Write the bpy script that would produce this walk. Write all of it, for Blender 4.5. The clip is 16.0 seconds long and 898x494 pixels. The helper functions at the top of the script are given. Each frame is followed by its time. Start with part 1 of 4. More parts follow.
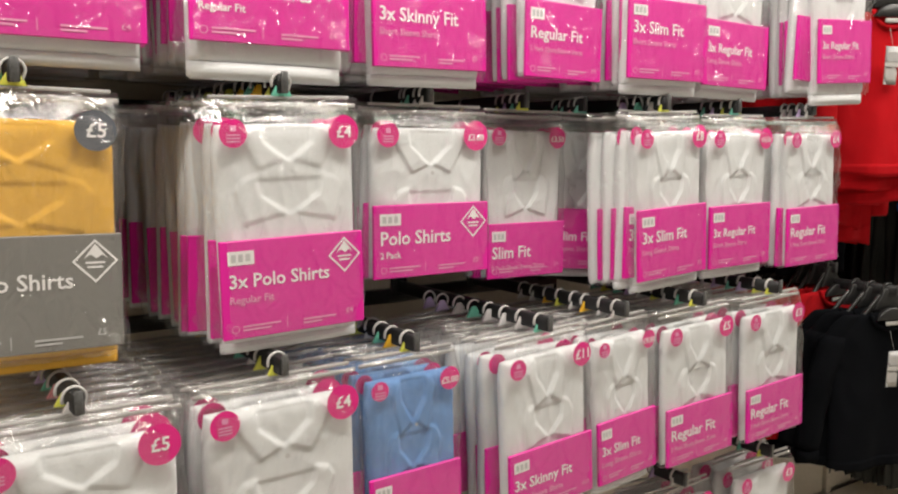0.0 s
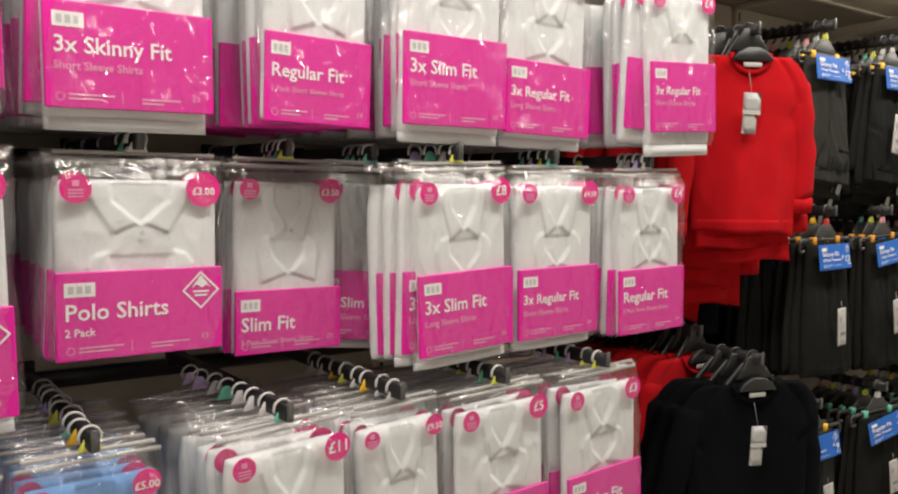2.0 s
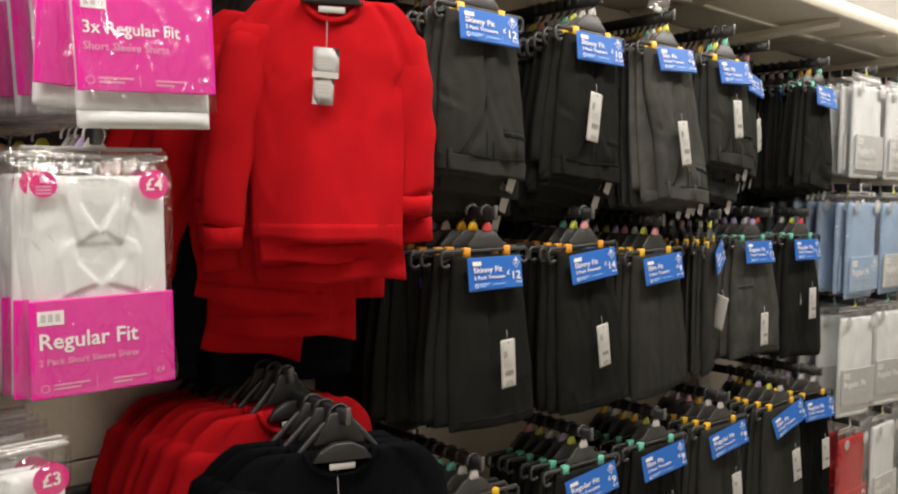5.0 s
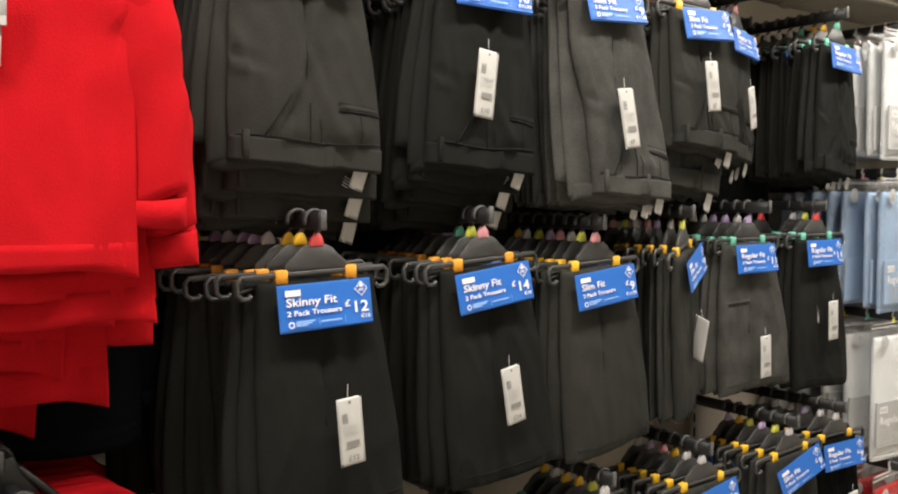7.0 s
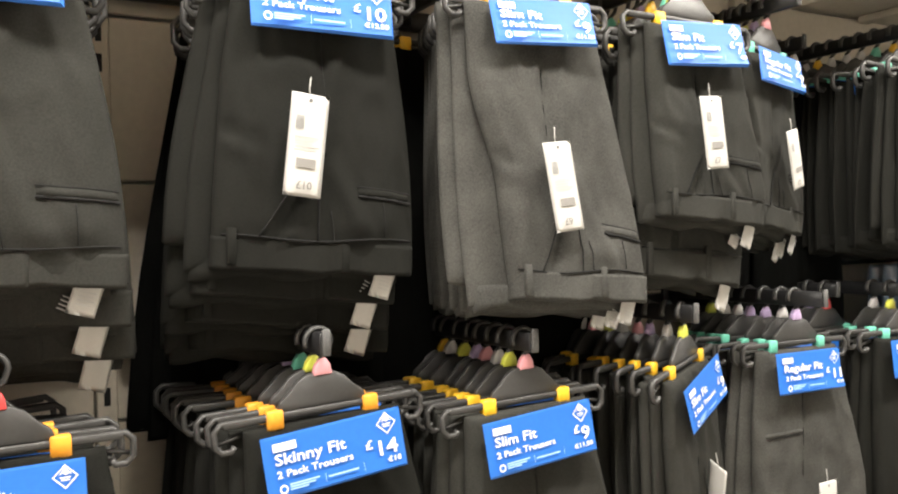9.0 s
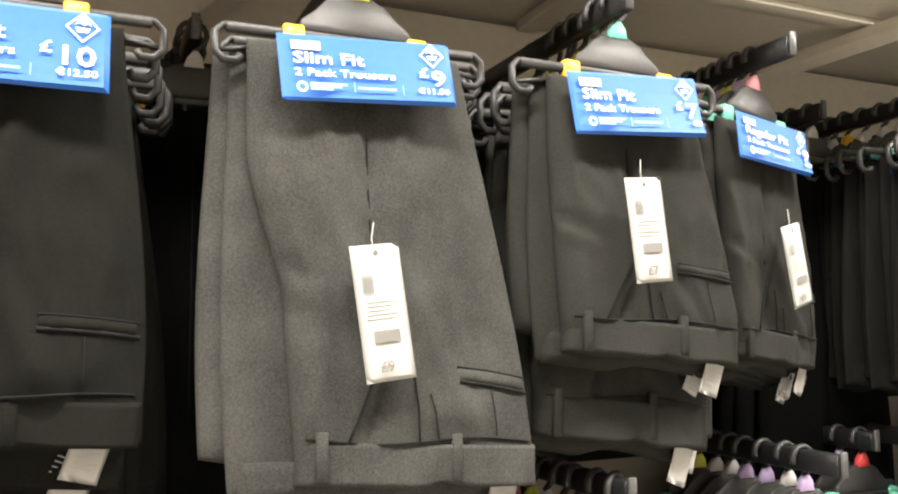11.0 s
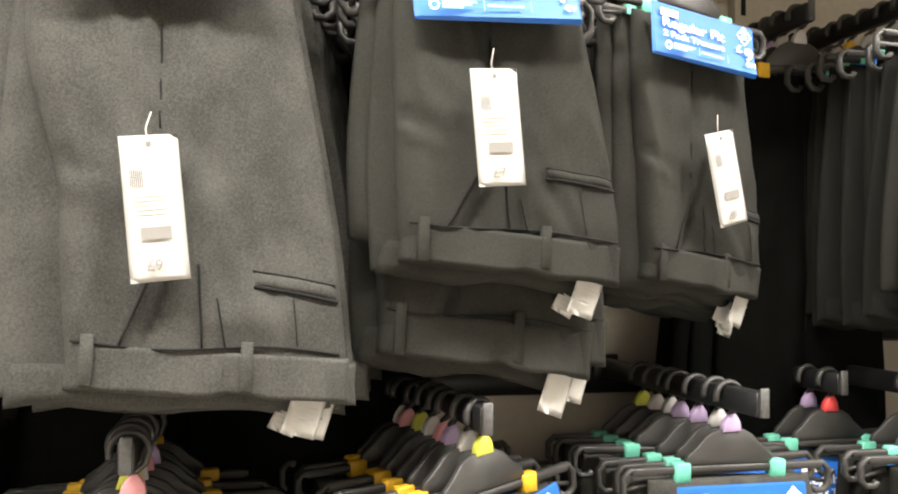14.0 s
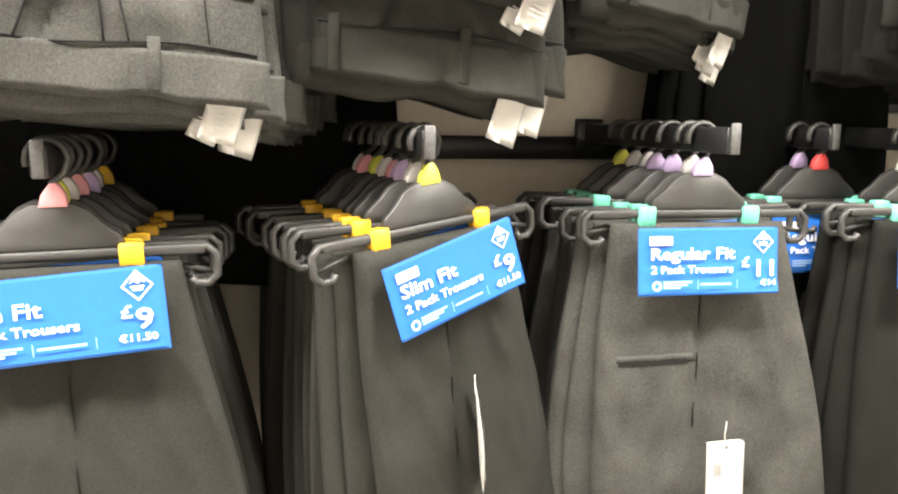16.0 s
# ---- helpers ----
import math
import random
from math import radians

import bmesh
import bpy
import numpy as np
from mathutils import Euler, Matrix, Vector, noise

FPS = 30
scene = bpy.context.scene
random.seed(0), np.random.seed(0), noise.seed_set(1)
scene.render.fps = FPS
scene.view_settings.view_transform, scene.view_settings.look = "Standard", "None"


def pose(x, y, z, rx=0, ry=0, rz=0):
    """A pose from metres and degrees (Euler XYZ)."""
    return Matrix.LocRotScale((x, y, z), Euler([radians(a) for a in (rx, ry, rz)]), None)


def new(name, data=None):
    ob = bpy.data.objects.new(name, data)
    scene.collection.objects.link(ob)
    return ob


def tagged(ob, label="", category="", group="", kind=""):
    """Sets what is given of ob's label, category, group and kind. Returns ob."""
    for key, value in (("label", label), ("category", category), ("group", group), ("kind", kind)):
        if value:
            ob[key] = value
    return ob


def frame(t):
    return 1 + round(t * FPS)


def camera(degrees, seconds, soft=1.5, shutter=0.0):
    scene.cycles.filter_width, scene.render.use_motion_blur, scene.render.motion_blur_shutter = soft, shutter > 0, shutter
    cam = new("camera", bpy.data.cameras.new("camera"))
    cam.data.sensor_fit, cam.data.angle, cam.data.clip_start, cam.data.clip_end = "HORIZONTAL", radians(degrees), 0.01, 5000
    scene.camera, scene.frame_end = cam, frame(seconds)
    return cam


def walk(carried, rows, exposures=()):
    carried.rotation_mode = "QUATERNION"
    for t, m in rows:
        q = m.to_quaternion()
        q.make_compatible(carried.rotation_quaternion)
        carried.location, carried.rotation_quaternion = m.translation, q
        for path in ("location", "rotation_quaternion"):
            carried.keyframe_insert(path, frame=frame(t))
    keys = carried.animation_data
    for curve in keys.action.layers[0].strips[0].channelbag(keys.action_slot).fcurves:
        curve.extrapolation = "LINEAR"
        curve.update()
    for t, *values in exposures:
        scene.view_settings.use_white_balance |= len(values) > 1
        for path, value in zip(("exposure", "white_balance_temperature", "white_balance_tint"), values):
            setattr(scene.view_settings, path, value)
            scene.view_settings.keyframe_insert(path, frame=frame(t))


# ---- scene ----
cam = camera(56.2, 16.0, soft=2.1)
METRES, EYE, TILT, LEAN, TURN = 4.2, 1.5, -6.5, 0.0, -34.6
ROWS = [
    (0.0, 0.0, 0.0, 0.0, -0.0, 0.0, 0.0),
    (0.5, 0.0183, 0.025, 0.0063, 0.03, 1.22, -0.15),
    (1.0, 0.0416, 0.0423, 0.0112, -0.19, 1.9, -0.32),
    (1.5, 0.0705, 0.0494, 0.015, -0.28, 2.19, -0.39),
    (2.0, 0.0991, 0.0581, 0.0151, -1.82, 2.56, -0.5),
    (2.5, 0.1355, 0.0857, 0.0188, -3.82, 2.68, -0.42),
    (3.0, 0.169, 0.1121, 0.0227, -5.23, 2.89, -0.22),
    (3.5, 0.2119, 0.1289, 0.0267, -5.67, 2.87, -0.23),
    (4.0, 0.2538, 0.1384, 0.0266, -5.84, 2.98, -0.19),
    (4.5, 0.2896, 0.1666, 0.0265, -6.31, 3.05, -0.19),
    (5.0, 0.3186, 0.1978, 0.0279, -6.83, 2.96, -0.22),
    (7.5, 0.467, 0.3548, 0.0486, 0.27, 2.94, 0.75),
    (8.0, 0.4996, 0.3809, 0.0591, 3.74, 3.43, 0.48),
    (8.5, 0.521, 0.418, 0.066, 5.03, 4.56, 0.38),
    (9.0, 0.534, 0.4621, 0.0796, 5.55, 5.94, 0.64),
    (9.5, 0.5455, 0.4961, 0.085, 7.14, 7.18, 0.8),
    (10.0, 0.5669, 0.5213, 0.0947, 9.14, 8.94, -0.07),
    (12.5, 0.6163, 0.6052, 0.1115, 12.2, 13.34, -1.43),
    (13.0, 0.6289, 0.6069, 0.1098, 14.68, 12.46, -1.88),
    (13.5, 0.6448, 0.6067, 0.1064, 17.05, 10.76, -2.45),
    (14.0, 0.6589, 0.6032, 0.0994, 18.6, 8.14, -2.81),
    (14.5, 0.6694, 0.6071, 0.0902, 20.11, 4.87, -3.36),
    (15.0, 0.6746, 0.6186, 0.0834, 21.01, 2.2, -3.2),
    (15.5, 0.6776, 0.6218, 0.078, 21.31, -0.14, -3.17),
    (16.0, 0.6779, 0.6252, 0.0723, 21.26, -2.81, -3.21),
]
EXPOSURES = [(0, -0.86), (1, -0.92), (4, -1.0), (5, -0.84), (7.5, -0.22), (8.5, 0.25), (10, 0.4), (12.5, 0.32), (14.0, 0.62), (14.5, 0.82), (16, 1.25)]
walk(cam, [(t, pose(0, 0, EYE, TILT, LEAN, TURN) @ pose(METRES * x, METRES * y, METRES * z, 90 + pitch, roll, yaw)) for t, x, y, z, yaw, pitch, roll in ROWS], EXPOSURES)

# ---- world, light, exposure ----
world = bpy.data.worlds.new("store_world")
scene.world = world
world.use_nodes = True
world.node_tree.nodes["Background"].inputs[0].default_value = (0.9, 0.92, 1.0, 1)
world.node_tree.nodes["Background"].inputs[1].default_value = 0.004
LAMP_WATTS = 70.0


# ---- materials ----
def mat(name, color, rough=0.6, metal=0.0, var=0.12, scale=9.0, bump=0.0, bump_scale=300.0, fine=None, spec=0.5, coat=0.0, rand=0.0):
    m = bpy.data.materials.new(name)
    m.use_nodes = True
    nt = m.node_tree
    b = nt.nodes["Principled BSDF"]
    b.inputs["Roughness"].default_value = rough
    b.inputs["Metallic"].default_value = metal
    b.inputs["Specular IOR Level"].default_value = spec
    b.inputs["Coat Weight"].default_value = coat
    tc = nt.nodes.new("ShaderNodeTexCoord")
    n1 = nt.nodes.new("ShaderNodeTexNoise")
    n1.inputs["Scale"].default_value = scale
    n1.inputs["Detail"].default_value = 5
    n2 = nt.nodes.new("ShaderNodeTexNoise")
    n2.inputs["Scale"].default_value = fine or scale * 22
    n2.inputs["Detail"].default_value = 3
    nt.links.new(tc.outputs["Object"], n1.inputs["Vector"])
    nt.links.new(tc.outputs["Object"], n2.inputs["Vector"])
    add = nt.nodes.new("ShaderNodeMath")
    add.operation = "ADD"
    nt.links.new(n1.outputs[0], add.inputs[0])
    nt.links.new(n2.outputs[0], add.inputs[1])
    last = add.outputs[0]
    if rand:
        oi = nt.nodes.new("ShaderNodeObjectInfo")
        ma = nt.nodes.new("ShaderNodeMath")
        ma.operation = "MULTIPLY_ADD"
        ma.inputs[1].default_value = rand
        nt.links.new(oi.outputs["Random"], ma.inputs[0])
        nt.links.new(last, ma.inputs[2])
        last = ma.outputs[0]
    mr = nt.nodes.new("ShaderNodeMapRange")
    mr.inputs["From Min"].default_value = 0.72
    mr.inputs["From Max"].default_value = 1.28 + rand
    mr.inputs["To Min"].default_value = 1 - var
    mr.inputs["To Max"].default_value = 1 + var
    nt.links.new(last, mr.inputs["Value"])
    mul = nt.nodes.new("ShaderNodeVectorMath")
    mul.operation = "SCALE"
    mul.inputs[0].default_value = color[:3]
    nt.links.new(mr.outputs[0], mul.inputs["Scale"])
    nt.links.new(mul.outputs[0], b.inputs["Base Color"])
    if bump:
        n3 = nt.nodes.new("ShaderNodeTexNoise")
        n3.inputs["Scale"].default_value = bump_scale
        n3.inputs["Detail"].default_value = 4
        nt.links.new(tc.outputs["Object"], n3.inputs["Vector"])
        bp = nt.nodes.new("ShaderNodeBump")
        bp.inputs["Strength"].default_value = bump
        bp.inputs["Distance"].default_value = 0.002
        nt.links.new(n3.outputs[0], bp.inputs["Height"])
        nt.links.new(bp.outputs[0], b.inputs["Normal"])
    return m


def film_mat(name, body, gloss):
    m = bpy.data.materials.new(name)
    m.use_nodes = True
    nt = m.node_tree
    nt.nodes.remove(nt.nodes["Principled BSDF"])
    out = nt.nodes["Material Output"]
    tr = nt.nodes.new("ShaderNodeBsdfTransparent")
    tr.inputs[0].default_value = (0.97, 0.97, 0.97, 1)
    df = nt.nodes.new("ShaderNodeBsdfDiffuse")
    df.inputs[0].default_value = (0.8, 0.8, 0.8, 1)
    gl = nt.nodes.new("ShaderNodeBsdfGlossy")
    gl.inputs["Roughness"].default_value = 0.07
    fr = nt.nodes.new("ShaderNodeLayerWeight")
    fr.inputs["Blend"].default_value = 0.5
    pw = nt.nodes.new("ShaderNodeMath")
    pw.operation = "POWER"
    pw.inputs[1].default_value = 4.0
    nt.links.new(fr.outputs["Facing"], pw.inputs[0])
    ga = nt.nodes.new("ShaderNodeMath")
    ga.operation = "MULTIPLY_ADD"
    ga.inputs[1].default_value = 0.45 * gloss
    ga.inputs[2].default_value = 0.145 * gloss
    mix1 = nt.nodes.new("ShaderNodeMixShader")
    mix1.inputs[0].default_value = body
    mix2 = nt.nodes.new("ShaderNodeMixShader")
    tc = nt.nodes.new("ShaderNodeTexCoord")
    nz = nt.nodes.new("ShaderNodeTexNoise")
    nz.inputs["Scale"].default_value = 1.0
    nz.inputs["Detail"].default_value = 3
    nz.inputs["Distortion"].default_value = 1.6
    bp = nt.nodes.new("ShaderNodeBump")
    bp.inputs["Strength"].default_value = 1.0
    bp.inputs["Distance"].default_value = 0.022
    mp = nt.nodes.new("ShaderNodeMapping")
    mp.inputs["Scale"].default_value = (20, 14, 9)
    mp.inputs["Rotation"].default_value = (0, 0.25, 0)
    nt.links.new(tc.outputs["Object"], mp.inputs["Vector"])
    nt.links.new(mp.outputs[0], nz.inputs["Vector"])
    nt.links.new(nz.outputs[0], bp.inputs["Height"])
    nt.links.new(bp.outputs[0], gl.inputs["Normal"])
    nt.links.new(pw.outputs[0], ga.inputs[0])
    nt.links.new(tr.outputs[0], mix1.inputs[1])
    nt.links.new(df.outputs[0], mix1.inputs[2])
    nt.links.new(ga.outputs[0], mix2.inputs[0])
    nt.links.new(mix1.outputs[0], mix2.inputs[1])
    nt.links.new(gl.outputs[0], mix2.inputs[2])
    nt.links.new(mix2.outputs[0], out.inputs[0])
    return m


WHITE = mat("white_cotton", (0.72, 0.735, 0.745), 0.9, var=0.05, scale=14, bump=0.25, bump_scale=500)
CREAM = mat("inner_white_cotton", (0.59, 0.6, 0.605), 0.9, var=0.05, bump=0.2)
YELLOW = mat("mustard_cotton", (0.72, 0.40, 0.05), 0.9, var=0.08, bump=0.25)
SKY = mat("sky_blue_cotton", (0.14, 0.29, 0.58), 0.9, var=0.07, bump=0.25)
PALEBLUE = mat("pale_blue_cotton", (0.30, 0.42, 0.60), 0.9, var=0.1, bump=0.2)
PINK = mat("magenta_card", (0.74, 0.007, 0.33), 0.5, var=0.05, scale=6)
PINKDISC = mat("magenta_sticker", (0.76, 0.02, 0.24), 0.4, var=0.05)
GREYCARD = mat("grey_card", (0.19, 0.185, 0.175), 0.5, var=0.06)
SLATE = mat("slate_sticker", (0.11, 0.12, 0.14), 0.4, var=0.06)
PALECARD = mat("pale_card", (0.55, 0.55, 0.55), 0.5, var=0.06)
BLUECARD = mat("blue_card", (0.016, 0.135, 0.53), 0.5, var=0.05, scale=6, coat=0.0)
INK = mat("white_print", (0.88, 0.86, 0.86), 0.55, var=0.02)
PALEINK = mat("pale_pink_print", (0.82, 0.32, 0.55), 0.55, var=0.03)
PALEBLUEINK = mat("pale_blue_print", (0.35, 0.55, 0.85), 0.5, var=0.03)
GREYINK = mat("grey_print", (0.45, 0.45, 0.45), 0.6, var=0.05)
TAGINK = mat("tag_grey_print", (0.22, 0.21, 0.20), 0.6, var=0.05)
DARKINK = mat("dark_print", (0.16, 0.16, 0.16), 0.6, var=0.05)
PAPER = mat("white_tag_card", (0.52, 0.51, 0.49), 0.6, var=0.03)
RED = mat("red_jersey", (0.47, 0.005, 0.010), 0.95, var=0.12, scale=18, bump=0.5, bump_scale=420, spec=0.15, rand=0.3)
NAVY = mat("black_jersey", (0.004, 0.0045, 0.006), 0.95, var=0.2, bump=0.4, spec=0.06)
BLACKTWILL = mat("black_twill", (0.0138, 0.0139, 0.0124), 0.92, var=0.22, scale=5, bump=0.25, bump_scale=900, fine=420, spec=0.06)
COALTWILL = mat("charcoal_twill", (0.0315, 0.0314, 0.0283), 0.92, var=0.22, scale=5, bump=0.25, bump_scale=900, fine=420, spec=0.08)
MARL = mat("grey_marl_twill", (0.0560, 0.0555, 0.0515), 0.92, var=0.38, scale=13, bump=0.3, bump_scale=900, fine=480, spec=0.08)
# black cloth taken down further, so its colour carries the shade between racks
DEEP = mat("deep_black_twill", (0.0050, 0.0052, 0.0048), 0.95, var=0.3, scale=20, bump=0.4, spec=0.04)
# near-black stand-in for the shadow lines along seams, creases and pockets
SEAMSHADE = mat("dark_seam", (0.002, 0.002, 0.002), 0.95, var=0.1)
HANGER = mat("grey_black_plastic", (0.042, 0.041, 0.040), 0.42, var=0.12, bump=0.15, bump_scale=800)
BLACKPLASTIC = mat("black_plastic", (0.015, 0.015, 0.015), 0.4, var=0.15)
RAIL = mat("black_powder_coat", (0.012, 0.012, 0.013), 0.38, var=0.2, bump=0.2)
RAILEND = mat("worn_steel_end", (0.10, 0.10, 0.10), 0.4, 0.2, var=0.3)
CLIPYELLOW = mat("yellow_clip", (0.86, 0.50, 0.03), 0.4, var=0.08)
CLIPORANGE = mat("orange_clip", (0.78, 0.33, 0.03), 0.4, var=0.08)
CLIPTEAL = mat("teal_clip", (0.16, 0.56, 0.42), 0.4, var=0.08)
LILAC = mat("lilac_marker", (0.55, 0.42, 0.68), 0.4, var=0.06)
LIME = mat("lime_marker", (0.70, 0.72, 0.10), 0.4, var=0.06)
ROSE = mat("pink_marker", (0.80, 0.36, 0.40), 0.4, var=0.06)
PALE = mat("white_marker", (0.62, 0.60, 0.60), 0.4, var=0.06)
SCARLET = mat("red_marker", (0.75, 0.08, 0.08), 0.4, var=0.06)
CLEARHOOK = mat("frosted_plastic_hook", (0.52, 0.51, 0.50), 0.25, var=0.06)
STRIP = mat("frosted_bag_strip", (0.40, 0.39, 0.38), 0.28, var=0.1, scale=30)
PANEL = mat("cream_steel_panel", (0.66, 0.60, 0.50), 0.5, var=0.06, scale=3, bump=0.1)
DARKGAP = mat("dark_slot", (0.01, 0.01, 0.01), 0.8)
CANOPY = mat("cream_canopy", (0.76, 0.70, 0.60), 0.45, var=0.05, scale=3)
CEILING = mat("ceiling_tile", (0.75, 0.74, 0.70), 0.9, var=0.05, bump=0.3, bump_scale=120)
PLASTER = mat("painted_wall", (0.68, 0.66, 0.62), 0.8, var=0.06, scale=2)
FLOORMAT = mat("pale_vinyl_floor", (0.46, 0.43, 0.38), 0.35, var=0.12, scale=5)
FILM = film_mat("clear_bag_film", 0.012, 0.9)
CLEARCARD = film_mat("clear_acrylic", 0.22, 1.6)

DIFF = bpy.data.materials.new("lit_diffuser")
DIFF.use_nodes = True
DIFF.node_tree.nodes["Principled BSDF"].inputs["Emission Color"].default_value = (1, 0.95, 0.86, 1)
DIFF.node_tree.nodes["Principled BSDF"].inputs["Emission Strength"].default_value = 6.0


# ---- mesh helpers ----
def to_mesh(bm, name, smooth=True):
    me = bpy.data.meshes.new(name)
    bmesh.ops.recalc_face_normals(bm, faces=bm.faces)
    bm.to_mesh(me)
    bm.free()
    if smooth:
        for p in me.polygons:
            p.use_smooth = True
    return me


def part(name, shape, material, parent=None, label="", at=None, smooth=True):
    """Links a bmesh or a mesh as one object under its parent."""
    if isinstance(shape, bmesh.types.BMesh):
        shape = to_mesh(shape, name, smooth)
    me = shape
    if not me.materials:
        me.materials.append(material)
    elif me.materials[0] != material:
        me = me.copy()
        me.materials[0] = material
    ob = new(name, me)
    ob.parent = parent
    if at is not None:
        ob.matrix_basis = at
    if label:
        tagged(ob, label)
    return ob


def box(x0, x1, y0, y1, z0, z1, bevel=0.0):
    bm = bmesh.new()
    bmesh.ops.create_cube(bm, size=1)
    for v in bm.verts:
        v.co = Vector(((x0 + x1) / 2 + v.co.x * (x1 - x0), (y0 + y1) / 2 + v.co.y * (y1 - y0), (z0 + z1) / 2 + v.co.z * (z1 - z0)))
    if bevel:
        bmesh.ops.bevel(bm, geom=list(bm.edges), offset=bevel, segments=1, affect="EDGES")
    return bm


def tube(points, r, n=6, flat=1.0):
    """A round bar swept along points; flat squeezes it in y."""
    bm = bmesh.new()
    pts = [Vector(p) for p in points]
    rings = []
    for i, p in enumerate(pts):
        d = (pts[min(i + 1, len(pts) - 1)] - pts[max(i - 1, 0)]).normalized()
        side = d.cross(Vector((0, 1, 0)))
        side = side.normalized() if side.length > 1e-4 else Vector((1, 0, 0))
        up = side.cross(d).normalized()
        rings.append([bm.verts.new(p + side * math.cos(2 * math.pi * k / n) * r + up * math.sin(2 * math.pi * k / n) * r * flat) for k in range(n)])
    for a, b in zip(rings, rings[1:]):
        for k in range(n):
            bm.faces.new((a[k], a[(k + 1) % n], b[(k + 1) % n], b[k]))
    bm.faces.new(rings[0])
    bm.faces.new(rings[-1])
    return bm


def plate(outline, y0, y1, bevel=0.0):
    """A plate with an outline in x, z, from y0 (front) to y1."""
    bm = bmesh.new()
    f = bm.faces.new([bm.verts.new((x, y0, z)) for x, z in outline])
    r = bmesh.ops.extrude_face_region(bm, geom=[f])
    for v in r["geom"]:
        if isinstance(v, bmesh.types.BMVert):
            v.co.y = y1
    if bevel:
        bmesh.ops.bevel(bm, geom=list(bm.edges), offset=bevel, segments=1, affect="EDGES")
    return bm


def cloth(width, height, thick, middle=None, disp=None, nx=18, nz=22, power=5.0, z_top=0.0, front_only=False, low=None, ends=8.0, even=False):
    """A hanging folded cloth: width, thick and middle are functions of v (0 top, 1 bottom); disp(u, v) lifts the front."""
    bm = bmesh.new()
    sides = []
    for s in ((-1,) if front_only else (-1, 1)):
        rows = []
        for j in range(nz + 1):
            v = j / nz
            v = 0.5 - 0.5 * math.cos(math.pi * v) if nz > 3 and not even else v
            row = []
            for i in range(nx + 1):
                u = math.sin(math.pi / 2 * (2 * i / nx - 1)) if not even else 2 * i / nx - 1
                e = math.sqrt(max(0.0, 1 - abs(u) ** power)) * math.sqrt(max(0.0, 1 - abs(2 * v - 1) ** (ends * 3)))
                d = (disp(u, v) if disp and s < 0 else 0.0) * min(1.0, e * 1.5)
                x = (middle(v) if middle else 0) + width(v) / 2 * u
                z = z_top - height * v - (low(u) if low else 0.0) * v ** 3
                row.append(bm.verts.new((x, s * thick(v) / 2 * e - d, z)))
            rows.append(row)
        for a, b in zip(rows, rows[1:]):
            for i in range(nx):
                bm.faces.new((a[i], a[i + 1], b[i + 1], b[i]))
    bmesh.ops.remove_doubles(bm, verts=bm.verts, dist=1e-5)
    return bm


def ripple(seed, fine=0.0016, broad=0.003, cells=3.0):
    o = Vector((seed * 3.1, seed * 7.7, seed * 1.3))

    def f(u, v):
        p = Vector((u * cells, v * cells * 1.4, 0.0)) + o
        ridge = 1 - abs(noise.noise(p * 1.7))
        return broad * noise.noise(p * 0.6) + fine * ridge ** 4 * 2 + fine * noise.noise(p * 3.3)
    return f


TEXTS = {}


def text_mesh(words, size):
    """Writing in the x, z plane that faces -y, its left foot at the origin."""
    key = (words, size)
    if key not in TEXTS:
        cu = bpy.data.curves.new("writing", "FONT")
        cu.body, cu.size, cu.extrude, cu.resolution_u, cu.offset = words, size, 0.0002, 2, size * 0.014
        ob = new("writing", cu)
        bpy.context.view_layer.update()
        me = bpy.data.meshes.new_from_object(ob.evaluated_get(bpy.context.evaluated_depsgraph_get()))
        bpy.data.objects.remove(ob)
        me.materials.clear()
        me.transform(Matrix.Rotation(radians(90), 4, "X"))
        TEXTS[key] = me
    return TEXTS[key]


def write(words, size, x, y, z, parent, ink, right=False):
    me = text_mesh(words, size)
    if right:
        x -= max(v.co.x for v in me.vertices)
    return part("print", me, ink, parent, "", pose(x, y, z), smooth=False)


def bars(rows, y):
    """Unreadable small print: flat bars, as x0, x1, z, height."""
    bm = bmesh.new()
    for x0, x1, z, h in rows:
        vs = [bm.verts.new((a, y, b)) for a, b in ((x0, z), (x1, z), (x1, z + h), (x0, z + h))]
        bm.faces.new(vs)
    return bm


def ring_of(cx, cz, r, y, n=20, hole=0.0):
    bm = bmesh.new()
    o = [bm.verts.new((cx + r * math.cos(2 * math.pi * k / n), y, cz + r * math.sin(2 * math.pi * k / n))) for k in range(n)]
    if hole:
        i = [bm.verts.new((cx + hole * math.cos(2 * math.pi * k / n), y, cz + hole * math.sin(2 * math.pi * k / n))) for k in range(n)]
        for k in range(n):
            bm.faces.new((o[k], o[(k + 1) % n], i[(k + 1) % n], i[k]))
    else:
        bm.faces.new(o)
    return bm


